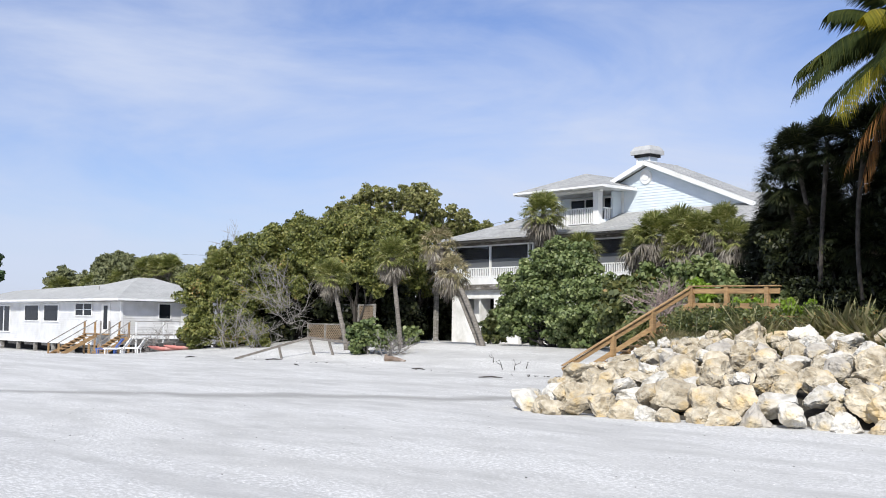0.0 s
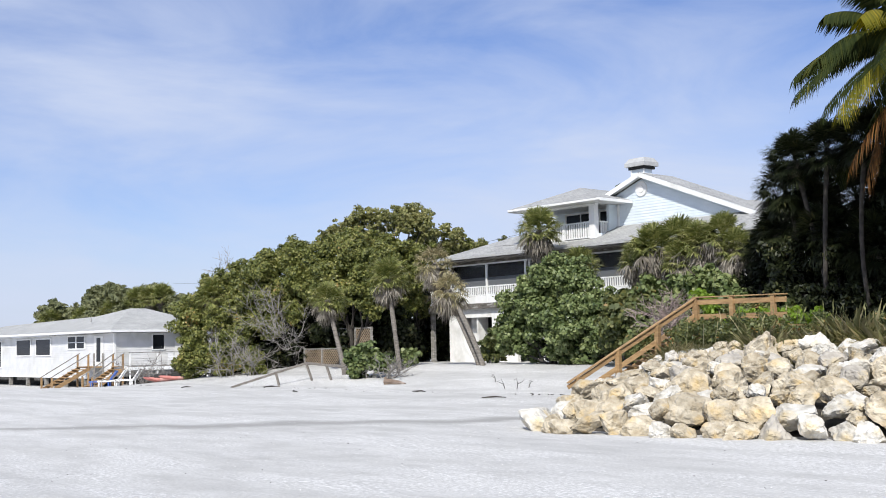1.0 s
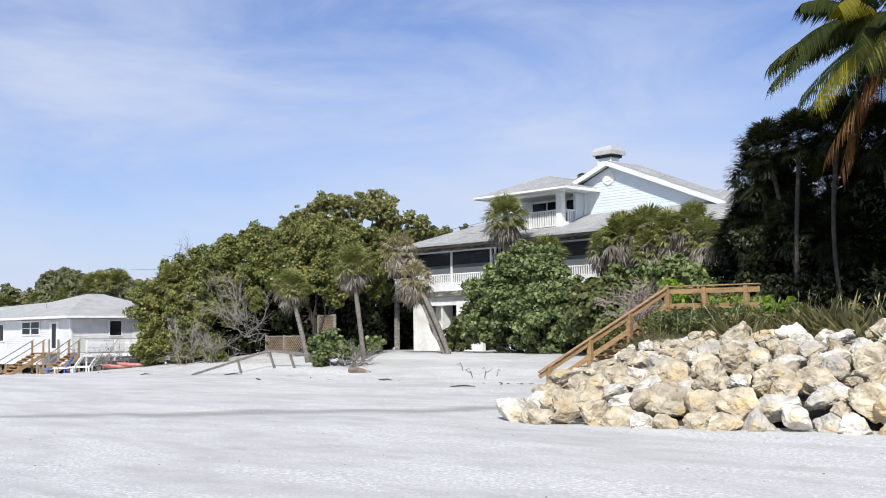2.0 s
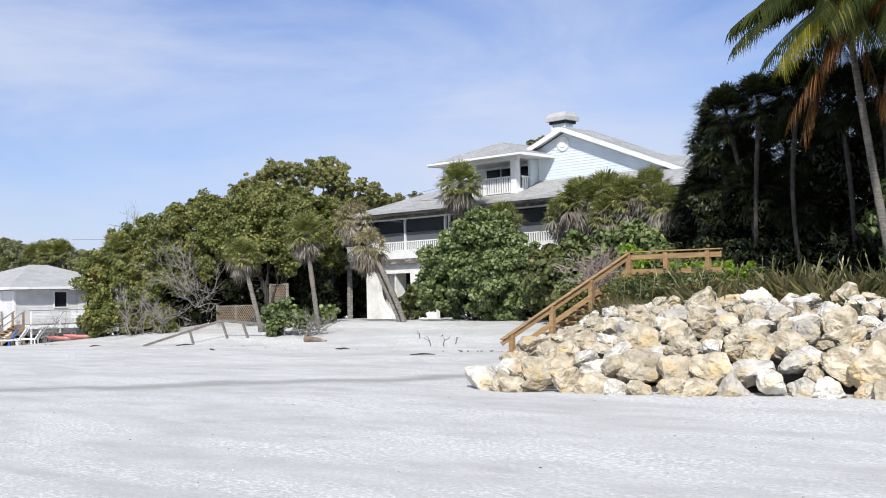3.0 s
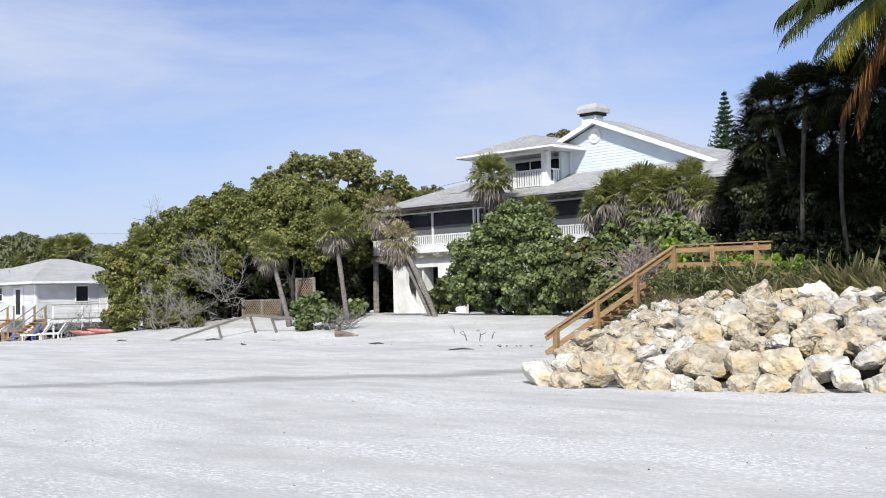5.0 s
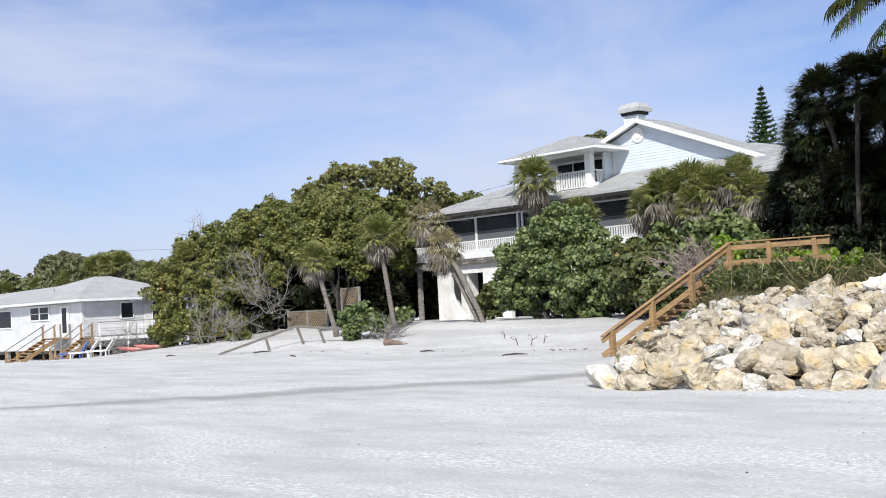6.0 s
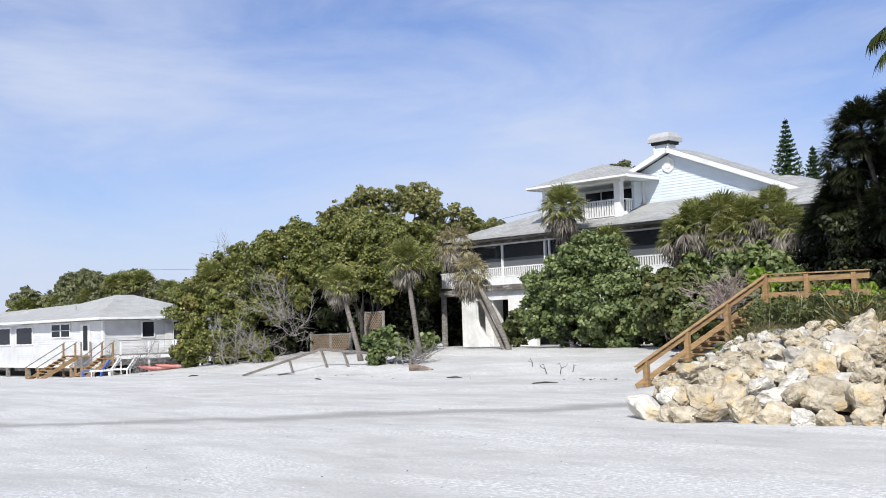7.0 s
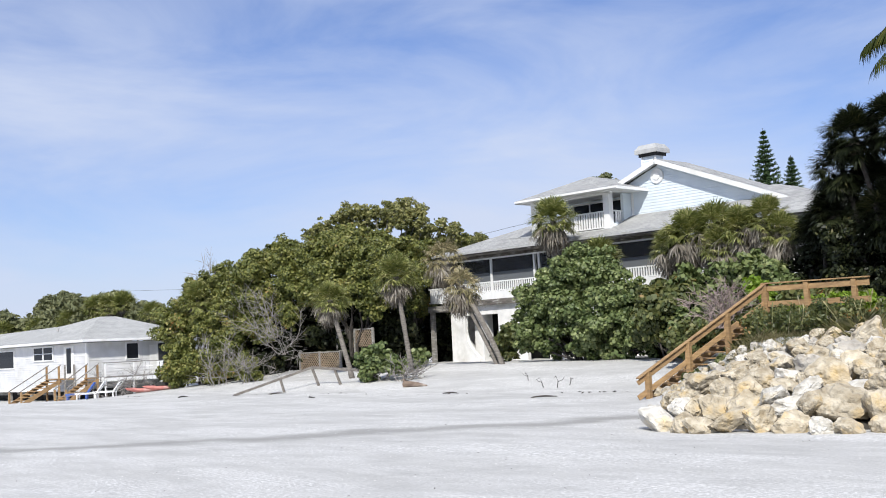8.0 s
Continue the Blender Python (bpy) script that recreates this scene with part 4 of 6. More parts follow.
def build_revetment():
    rnd = random.Random(11)
    o = (-18.0, 22.0, 0.0)
    rv = empty("rock_revetment", *o, label="sloping revetment of heaped yellow-white limestone boulders", category="revetment")
    meshes = [boulder_mesh(i, (LIMESTONE, LIMESTONE, LIMESTONE_PALE, LIMESTONE, LIMESTONE, LIMESTONE, LIMESTONE_GREY, LIMESTONE_PALE, LIMESTONE)[i % 9]) for i in range(30)]
    # added dark sheet under the boulders: paints the shade deep in their gaps
    bm = bmesh.new()
    grid = []
    for i in range(40):
        s = -25.6 + i * 0.42
        f = pile_foot(s)
        grid.append([bm.verts.new((s - o[0] - 2.4 * (j / 8) * ease(-22, -25, s), f + 0.40 + (26.6 - f - 0.40) * j / 8 - o[1], -0.1 + (1.70 * pile_top(s) - 0.30) * (j / 8) ** 0.68)) for j in range(9)])
    for a, b in zip(grid, grid[1:]):
        for j in range(8):
            bm.faces.new((a[j], b[j], b[j + 1], a[j + 1]))
    part("gap_shade_sheet", bm, GAP_SHADE, rv, "dark sheet behind the boulders, painted as the shade of their gaps")
    rows = 10
    for r in range(rows):
        t = r / (rows - 1)
        s = -22.9 - 4.7 * t + rnd.uniform(0, 0.4)
        while s < -10.2 + 0.2 * r:
            big = rnd.choice((0.5, 0.58, 0.66, 0.74, 0.82, 0.95)) * (1.22 if r < 2 else 1.0) * rnd.uniform(0.92, 1.08) * (0.5 + 0.5 * ease(-24.6, -20.2, s))
            f = pile_foot(s)
            w = f + (26.0 - f) * t + rnd.uniform(-0.22, 0.22)
            z = 0.08 + 1.68 * t ** 0.66 * pile_top(s) + rnd.uniform(-0.13, 0.16) + (0.02 * big if r == 0 else 0.03)
            z = max(z, height(s, w) + 0.08)
            ob = new("boulder", meshes[rnd.randrange(30)])
            ob.parent = rv
            ob.matrix_local = Matrix.LocRotScale(Vector((s, w, z)) - Vector(o), Euler((rnd.uniform(-0.5, 0.5), rnd.uniform(-0.5, 0.5), rnd.uniform(0, 6.3))), Vector((big * rnd.uniform(0.9, 1.2), big, big * rnd.uniform(0.85, 1.1))))
            s += big * (rnd.uniform(0.70, 0.86) if r < 2 else rnd.uniform(0.78, 0.98))


build_revetment()


# ---- vegetation ----
def crown_mesh(name, clumps, per_m2, size, mat, outline=ROUND, flat=0.35, base=(0, 0, 0), cup=-0.12, low=0.3, open_=0.0):
    """A crown of many tufts set over larger masses, uneven at the rim and open between the tufts, with closer leaves inside."""
    rnd = random.Random(len(clumps) * 7 + int(abs(clumps[0][0]) * 10))
    tufts = []
    for x, y, z, r in clumps:
        for _ in range(int(14 + 17 * r)):
            d = Vector((rnd.gauss(0, 1), rnd.gauss(0, 1), rnd.gauss(0.15, 1))).normalized() * r * rnd.uniform(0.60, 1.12)
            k = rnd.uniform(0.13, 0.36) * min(r, 1.6)
            tufts.append((x + d.x, y + d.y, z + d.z * 0.92, k * 1.2, k * 1.2, k * 0.8))
    sets = [clump_leaves(tufts, per_m2, size, low, flat)]
    if open_ < 1:
        sets.append(clump_leaves([(x, y, z, r * 0.72, r * 0.72, r * 0.68) for x, y, z, r in clumps], per_m2 * 1.5 * (1 - open_), size * 1.25, 0.35, 0.2, 1.0))
    c, n, z = (np.concatenate([q[i] for q in sets]) for i in range(3))
    keep = c[:, 2] > np.array([height(a, b) for a, b, _ in c]) + 0.03
    return cards(name, (c - np.array(base))[keep], n[keep], z[keep], outline, mat, cup)


def limbs(base, clumps, rad, seed, twigs=3, reach=0.85):
    """A short trunk that forks into bent limbs towards each clump, with twigs."""
    rnd = random.Random(seed)
    bm = bmesh.new()
    b = Vector(base)
    for x, y, z, r in clumps:
        t = Vector((x, y, z)) - b
        foot = Vector((rnd.uniform(-0.5, 0.5), rnd.uniform(-0.4, 0.4), -0.2)) * (0.4 + rad * 3)
        pts, n = [], 5
        for i in range(n + 1):
            f = i / n
            p = foot.lerp(t, f)
            p.z = foot.z + (t.z - foot.z) * f ** 0.75
            p += Vector((rnd.uniform(-1, 1), rnd.uniform(-1, 1), rnd.uniform(-0.5, 0.5))) * 0.22 * r * (0 < i < n)
            pts.append(p)
        tube(bm, pts, [rad * (1 - 0.75 * i / n) for i in range(n + 1)], 6)
        for _ in range(twigs):
            a = pts[rnd.randrange(2, n + 1)]
            e = a + Vector((rnd.gauss(0, 1), rnd.gauss(0, 1), rnd.gauss(0.3, 0.7))).normalized() * r * reach
            m = a.lerp(e, 0.5) + Vector((rnd.uniform(-0.2, 0.2), rnd.uniform(-0.2, 0.2), 0.1)) * r
            tube(bm, [a, m, e], [rad * 0.35, rad * 0.22, rad * 0.07], 4)
    return bm


def leafy(name, clumps, label, category, mat, per_m2=112, size=0.062, rad=0.09, seed=1, outline=ROUND, bark=DEADWOOD, flat=0.35, group="", low=0.3, open_=0.0):
    xs, ys = [c[0] for c in clumps], [c[1] for c in clumps]
    x, y = sum(xs) / len(xs), sum(ys) / len(ys)
    b = (x, y, height(x, y))
    root = empty(name, *b, label=label, category=category, group=group)
    part("trunk", limbs(b, clumps, rad, seed), bark, root)
    part("crown", crown_mesh("crown", clumps, per_m2, size, mat, outline, flat, b, low=low, open_=open_), mat, root)
    return root


GRAPE = "dense dark olive sea grape thicket with round leaves"
SG = "sea grape thicket"
leafy("sea_grape", [(-68.4, 33.2, 1.4, 1.1), (-70.0, 34.2, 4.2, 1.5), (-68.7, 33.7, 2.6, 1.0), (-66.7, 33.7, 1.6, 1.0), (-68.8, 35.3, 6.0, 1.3), (-67.2, 34.6, 3.9, 1.05), (-65.2, 34.2, 2.1, 1.3), (-66.4, 35.2, 4.7, 1.0),
                    (-66.6, 35.8, 6.3, 1.15), (-64.7, 34.9, 3.4, 1.0), (-62.7, 34.2, 1.3, 0.9), (-64.7, 35.6, 4.9, 1.25), (-69.8, 33.4, 1.0, 0.8), (-64.6, 33.4, 0.9, 0.7), (-61.2, 33.6, 0.9, 0.55)], GRAPE, "shrub", G_GRAPE, seed=2, bark=BARK_DARK, group=SG)
leafy("sea_grape", [(-64.5, 36.5, 6.8, 1.45), (-62.4, 35.4, 3.4, 0.8), (-62.6, 36.2, 5.2, 1.0), (-61.6, 36.7, 6.0, 1.1), (-61.9, 37.4, 7.4, 1.25), (-59.8, 36.8, 5.4, 0.95), (-62.6, 37.6, 8.2, 0.7), (-60.2, 37.6, 6.6, 1.1), (-66.2, 37.4, 7.6, 1.0), (-68.4, 37.0, 7.2, 0.9), (-64.2, 38.2, 8.2, 1.0), (-63.4, 36.0, 4.2, 1.0), (-65.6, 38.6, 8.2, 0.8), (-61.0, 36.2, 4.2, 0.8)], GRAPE, "shrub", G_GRAPE, seed=3, bark=BARK_DARK, group=SG)
leafy("sea_grape", [(-59.8, 38.1, 7.9, 1.0), (-58.8, 37.5, 6.2, 1.25), (-57.1, 37.5, 5.4, 0.9), (-57.7, 38.5, 7.4, 1.25), (-56.5, 38.0, 6.0, 1.1), (-54.9, 38.6, 5.4, 0.9), (-55.6, 39.2, 6.8, 1.2), (-58.6, 39.0, 8.3, 0.9), (-61.4, 39.4, 8.6, 0.9), (-60.2, 40.2, 8.9, 0.9), (-57.0, 40.4, 8.0, 0.9), (-58.4, 37.4, 4.6, 0.9), (-55.9, 38.2, 4.5, 0.8)], GRAPE, "shrub", G_GRAPE, seed=4, bark=BARK_DARK, group=SG)
leafy("sea_grape", [(-56.9, 42.0, 7.6, 1.2), (-55.9, 41.5, 5.9, 1.0), (-58.5, 45.5, 8.0, 1.05), (-58.0, 46.5, 8.2, 0.85), (-59.0, 46.0, 6.3, 0.95), (-56.4, 41.0, 4.6, 0.85), (-58.2, 44.0, 4.6, 0.9), (-57.2, 47.0, 8.6, 0.6), (-60.2, 46.0, 8.9, 1.0), (-58.4, 42.6, 7.8, 1.1), (-60.6, 43.4, 8.6, 1.0), (-63.0, 43.6, 9.0, 1.0), (-65.4, 43.6, 9.0, 1.0)], GRAPE, "shrub", G_GRAPE, seed=15, bark=BARK_DARK, group=SG)
leafy("sea_grape_tree", [(-70.3, 45.0, 10.2, 0.56), (-68.6, 45.0, 10.5, 0.68), (-67.1, 45.2, 10.8, 0.68), (-65.5, 44.8, 11.2, 0.68), (-64.2, 45.0, 11.2, 0.60), (-64.6, 45.4, 10.4, 0.72), (-66.4, 45.0, 10.0, 0.80), (-68.8, 45.0, 9.8, 0.72),
                         (-61.8, 45.0, 10.9, 0.64), (-60.3, 45.0, 10.9, 0.72), (-59.1, 45.2, 10.4, 0.64), (-59.8, 44.8, 10.0, 0.68), (-61.3, 45.0, 10.4, 0.64), (-58.5, 45.0, 9.7, 0.52), (-63.9, 45.4, 9.0, 0.72), (-67.6, 45.4, 8.8, 0.80),
                         (-56.9, 46.0, 8.8, 0.72), (-55.8, 47.0, 8.4, 0.56), (-59.4, 45.4, 8.8, 0.72), (-65.6, 45.4, 8.8, 0.80), (-63.1, 45.0, 10.9, 0.55), (-62.5, 45.4, 10.5, 0.6), (-66.2, 45.0, 10.7, 0.6), (-57.6, 45.4, 9.5, 0.6), (-57.0, 46.2, 9.2, 0.5), (-63.0, 45.6, 10.2, 0.5), (-69.4, 45.2, 10.4, 0.5), (-65.0, 45.6, 11.0, 0.6), (-60.9, 45.6, 10.9, 0.6)],
      "tall sea grape tree with an open, gappy olive crown", "tree", G_OLIVE, per_m2=100, size=0.062, seed=5, rad=0.085, open_=0.6)
# Dark leaf fill: the understorey's shade is painted into its colour.
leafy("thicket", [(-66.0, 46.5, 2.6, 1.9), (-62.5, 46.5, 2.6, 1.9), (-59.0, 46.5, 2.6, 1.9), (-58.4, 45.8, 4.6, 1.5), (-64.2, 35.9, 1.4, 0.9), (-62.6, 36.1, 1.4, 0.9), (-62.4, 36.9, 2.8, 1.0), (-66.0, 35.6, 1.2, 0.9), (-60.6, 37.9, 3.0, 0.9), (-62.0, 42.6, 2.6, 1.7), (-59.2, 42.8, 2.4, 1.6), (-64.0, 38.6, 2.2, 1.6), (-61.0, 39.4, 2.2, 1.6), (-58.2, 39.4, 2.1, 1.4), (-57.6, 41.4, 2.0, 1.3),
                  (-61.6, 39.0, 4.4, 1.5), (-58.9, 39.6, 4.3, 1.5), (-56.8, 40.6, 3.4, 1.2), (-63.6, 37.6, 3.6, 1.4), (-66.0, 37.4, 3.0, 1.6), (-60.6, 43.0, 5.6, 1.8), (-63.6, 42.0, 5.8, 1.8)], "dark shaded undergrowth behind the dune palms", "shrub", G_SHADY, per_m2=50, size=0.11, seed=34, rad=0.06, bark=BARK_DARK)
leafy("bush", [(-43.3, 38.4, 4.0, 1.1), (-41.8, 38.4, 5.0, 1.1), (-39.7, 38.4, 5.0, 1.1), (-38.1, 38.2, 3.9, 1.0), (-43.7, 38.2, 2.7, 1.05), (-41.4, 38.0, 3.5, 1.3), (-38.9, 38.0, 3.1, 1.3), (-37.3, 38.0, 2.3, 0.85), (-42.7, 38.4, 1.7, 0.6),
               (-40.2, 38.0, 1.9, 0.9), (-38.5, 38.0, 1.5, 0.75), (-40.9, 38.6, 5.9, 0.7), (-39.4, 38.6, 5.9, 0.5), (-36.7, 38.0, 1.6, 0.5), (-44.5, 38.4, 2.0, 0.6), (-44.6, 38.5, 3.4, 0.5), (-42.9, 38.5, 5.0, 0.5)],
      "large bright green broad-leaved bush before the house", "shrub", G_BUSH, per_m2=92, size=0.074, seed=6, rad=0.07, bark=BARK_DARK, open_=0.6)
# Added near-black leaves supply the shaded gaps under the bush.
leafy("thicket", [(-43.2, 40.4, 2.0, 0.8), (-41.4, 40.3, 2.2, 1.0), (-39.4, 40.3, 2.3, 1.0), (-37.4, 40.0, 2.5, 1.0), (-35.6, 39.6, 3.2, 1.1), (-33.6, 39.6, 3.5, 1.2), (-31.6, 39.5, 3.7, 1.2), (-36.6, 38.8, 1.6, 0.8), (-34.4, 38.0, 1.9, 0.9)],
      "added near-black leaf fill, painted as shade below the bush", "shrub", G_SHADY, per_m2=50, size=0.10, seed=37, rad=0.05, bark=BARK_DARK)
leafy("bush", [(-35.6, 37.0, 3.6, 0.85), (-34.6, 36.4, 3.1, 0.95), (-33.9, 36.6, 3.9, 0.7), (-35.6, 36.6, 2.5, 0.9), (-33.4, 36.0, 2.0, 0.9)], "dark green bush beside the stairs", "shrub", G_CREEPER, per_m2=55, size=0.11, seed=7, rad=0.05, bark=BARK_DARK)
leafy("bush", [(-33.9, 36.9, 4.2, 0.75), (-31.7, 36.9, 4.1, 0.95), (-30.4, 36.7, 4.4, 0.9), (-32.6, 36.6, 3.4, 0.9), (-29.2, 36.5, 3.8, 0.9), (-33.2, 36.0, 2.4, 0.9), (-31.2, 36.0, 2.6, 0.9), (-29.4, 35.8, 2.7, 0.9)], "shiny dark green hedge plants below the palms", "shrub", G_BUSH, per_m2=50, size=0.10, seed=8, rad=0.05, bark=BARK_DARK)
leafy("thicket", [(-28.8, 34.6, 2.6, 0.8), (-27.4, 34.4, 2.8, 0.8), (-26.0, 34.2, 2.9, 0.75), (-30.4, 34.4, 2.2, 0.8), (-32.2, 34.6, 1.8, 0.8), (-24.6, 34.0, 2.9, 0.6)], "dark shrubs in the shade behind the landing", "shrub", G_CREEPER, per_m2=60, size=0.09, seed=36, rad=0.04, bark=BARK_DARK)
leafy("bush", [(-28.9, 34.2, 3.7, 0.42), (-28.4, 34.0, 3.4, 0.35)], "small lime green shrub behind the landing rail", "shrub", G_LIME, per_m2=70, size=0.08, seed=9, rad=0.03)
leafy("bush", [(-25.6, 32.2, 2.85, 0.42), (-24.6, 32.2, 2.9, 0.42), (-23.7, 32.3, 2.85, 0.4), (-26.4, 32.4, 2.75, 0.35), (-22.8, 32.4, 2.8, 0.4)], "bright lime green low plants behind the landing rail", "shrub", G_LIME, per_m2=90, size=0.07, seed=10, rad=0.02)
leafy("bush", [(-49.5, 33.0, 1.6, 0.85), (-48.2, 33.0, 1.2, 0.55), (-49.9, 32.7, 1.1, 0.6)], "rounded green sea grape shrub on the dune edge", "shrub", G_BUSH, per_m2=70, size=0.09, seed=11, rad=0.04)
leafy("bush", [(-50.3, 36.2, 1.3, 0.6), (-51.3, 37.4, 1.4, 0.6), (-53.0, 37.0, 1.3, 0.55)], "low green shrubs on the dune", "shrub", G_BUSH, per_m2=55, size=0.1, seed=12, rad=0.03)
leafy("bush", [(-48.2, 40.6, 1.7, 0.75), (-47.4, 40.4, 2.4, 0.6)], "dark shrub at the foot of the white wall", "shrub", G_CREEPER, per_m2=60, size=0.1, seed=13, rad=0.04)
leafy("bush", [(-26.9, 27.0, 0.6, 0.4), (-26.2, 27.8, 1.0, 0.45), (-26.0, 26.8, 0.8, 0.4), (-25.6, 28.4, 1.4, 0.45), (-25.2, 27.4, 1.25, 0.42), (-24.9, 28.6, 1.7, 0.45), (-24.6, 27.6, 1.6, 0.4)], "creeping shrub with yellowing leaves over the rocks", "shrub", G_CREEPER, per_m2=70, size=0.075, seed=14, rad=0.025)


def bare_shrub(s, w, z, high, wide, seed, label, mat=DEADWOOD, stems=16):
    rnd = random.Random(seed)
    bm = bmesh.new()
    for _ in range(stems):
        p = Vector((rnd.uniform(-0.2, 0.2) * wide, rnd.uniform(-0.2, 0.2) * wide, 0))
        d = Vector((rnd.gauss(0, 0.55), rnd.gauss(0, 0.45), 1)).normalized()
        for lvl in range(2):
            pts = [p]
            for _ in range(4):
                d = (d + Vector((rnd.gauss(0, 0.3), rnd.gauss(0, 0.3), rnd.gauss(0, 0.22)))).normalized()
                pts.append(pts[-1] + Vector((d.x * wide, d.y * wide, d.z * high)) * 0.21)
            tube(bm, pts, [0.028 * (1 - 0.19 * i) for i in range(5)], 4)
            for q in pts[2:]:
                for _ in range(3):
                    e = (d + Vector((rnd.gauss(0, 0.8), rnd.gauss(0, 0.8), rnd.gauss(0.1, 0.5)))).normalized()
                    tube(bm, [q, q + e * 0.22 * high + Vector((0, 0, 0.02)), q + e * 0.4 * high], [0.013, 0.009, 0.004], 3)
            p, d = pts[3], (d + Vector((rnd.gauss(0, 0.6), rnd.gauss(0, 0.6), 0.1))).normalized()
    single("bare_shrub", bm, mat, s, w, z, label=label, category="shrub")


BARE = "leafless grey tangled branches at the thicket edge"
bare_shrub(-61.4, 35.0, 3.0, 2.2, 2.0, 21, BARE, stems=9)
bare_shrub(-60.1, 35.0, 2.0, 2.0, 2.0, 22, BARE, stems=9)
bare_shrub(-63.2, 32.7, height(-63.2, 32.7), 2.0, 2.0, 23, BARE, stems=9)
bare_shrub(-60.6, 33.0, height(-60.6, 33.0), 1.5, 1.7, 24, BARE, stems=9)
bare_shrub(-47.3, 32.8, height(-47.3, 32.8), 0.8, 1.3, 25, "small grey bare shrub on the dune edge")
bare_shrub(-29.7, 33.0, height(-29.7, 33.0) + 1.7, 1.25, 1.2, 26, "bare pinkish-grey shrub behind the stair rail", surface("pink_twigs", (0.22, 0.17, 0.155), (0.36, 0.29, 0.27), 8, 0.9, 0.2), 22)
bare_shrub(-73.6, 32.4, -0.6, 1.9, 2.6, 27, "bare grey shrub before the cottage deck")
bare_shrub(-69.6, 37.0, 6.2, 1.7, 1.5, 28, "bare grey twigs above the thicket", stems=8)


def fan_crown(seed, r, fronds, lo, hi, mat, name, ragged=0.0, droop=0.4):
    """Fan fronds: each a stalk and a folded fan of narrow blades that bends over and hangs at the tips."""
    rnd = random.Random(seed)
    verts, faces = [], []
    for k in range(fronds):
        az = k * 2.39996 + rnd.uniform(-0.3, 0.3)
        el = radians(lo + (hi - lo) * ((k + 0.5) / fronds) + rnd.uniform(-10, 10))
        d = Vector((math.cos(az) * math.cos(el), math.sin(az) * math.cos(el), math.sin(el)))
        lat = d.cross(UP)
        lat = lat.normalized() if lat.length > 0.05 else Vector((1, 0, 0))
        stalk = r * rnd.uniform(0.36, 0.64)
        end = d * stalk + Vector((0, 0, -0.06 * r))
        i0 = len(verts)
        verts += [lat * 0.02, lat * -0.02, end - lat * 0.015, end + lat * 0.015]
        faces.append((i0, i0 + 1, i0 + 2, i0 + 3))
        d = (d + Vector((0, 0, -0.28 * droop))).normalized()
        nor = lat.cross(d)
        n = 24
        fold = rnd.uniform(0.15, 0.5)
        for j in range(n):
            if rnd.random() < ragged:
                continue
            a = (j / (n - 1) - 0.5) * 3.3
            ln = r * 0.45 * (0.62 + 0.38 * math.cos(a * 0.62)) * rnd.uniform(0.82, 1.10)
            dd = (d * math.cos(a) + lat * math.sin(a) - nor * fold * abs(math.sin(a)) + Vector((rnd.gauss(0, 0.06), rnd.gauss(0, 0.06), rnd.gauss(0, 0.06)))).normalized()
            side = dd.cross(nor)
            side = side.normalized() * 0.018 * (1 + r * 0.25)
            mid = end + dd * ln * 0.58 + Vector((0, 0, -droop * 0.08 * ln))
            tip = end + dd * ln * 0.95 + Vector((rnd.uniform(-0.04, 0.04), rnd.uniform(-0.04, 0.04), -droop * rnd.uniform(0.35, 0.65) * ln))
            i0 = len(verts)
            verts += [end - side * 0.4, end + side * 0.4, mid + side, mid - side, tip]
            faces += [(i0, i0 + 1, i0 + 2, i0 + 3), (i0 + 3, i0 + 2, i0 + 4)]
    me = bpy.data.meshes.new(name)
    me.from_pydata([tuple(v) for v in verts], [], faces)
    me.materials.append(mat)
    return me


FANS = [(fan_crown(40 + i, 1.55, 78, -22, 86, G_PALM, "crown", 0.08, 0.32), fan_crown(60 + i, 1.30, 46, -88, -12, G_DEAD, "dead_skirt", 0.35, 0.9)) for i in range(3)]
DRY = [(fan_crown(70 + i, 1.55, 52, -40, 84, G_DRY, "crown", 0.3, 0.6), FANS[i][1]) for i in range(3)]
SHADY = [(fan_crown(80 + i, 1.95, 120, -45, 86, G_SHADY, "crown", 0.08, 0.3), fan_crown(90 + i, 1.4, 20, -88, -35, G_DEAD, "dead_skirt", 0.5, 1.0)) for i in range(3)]


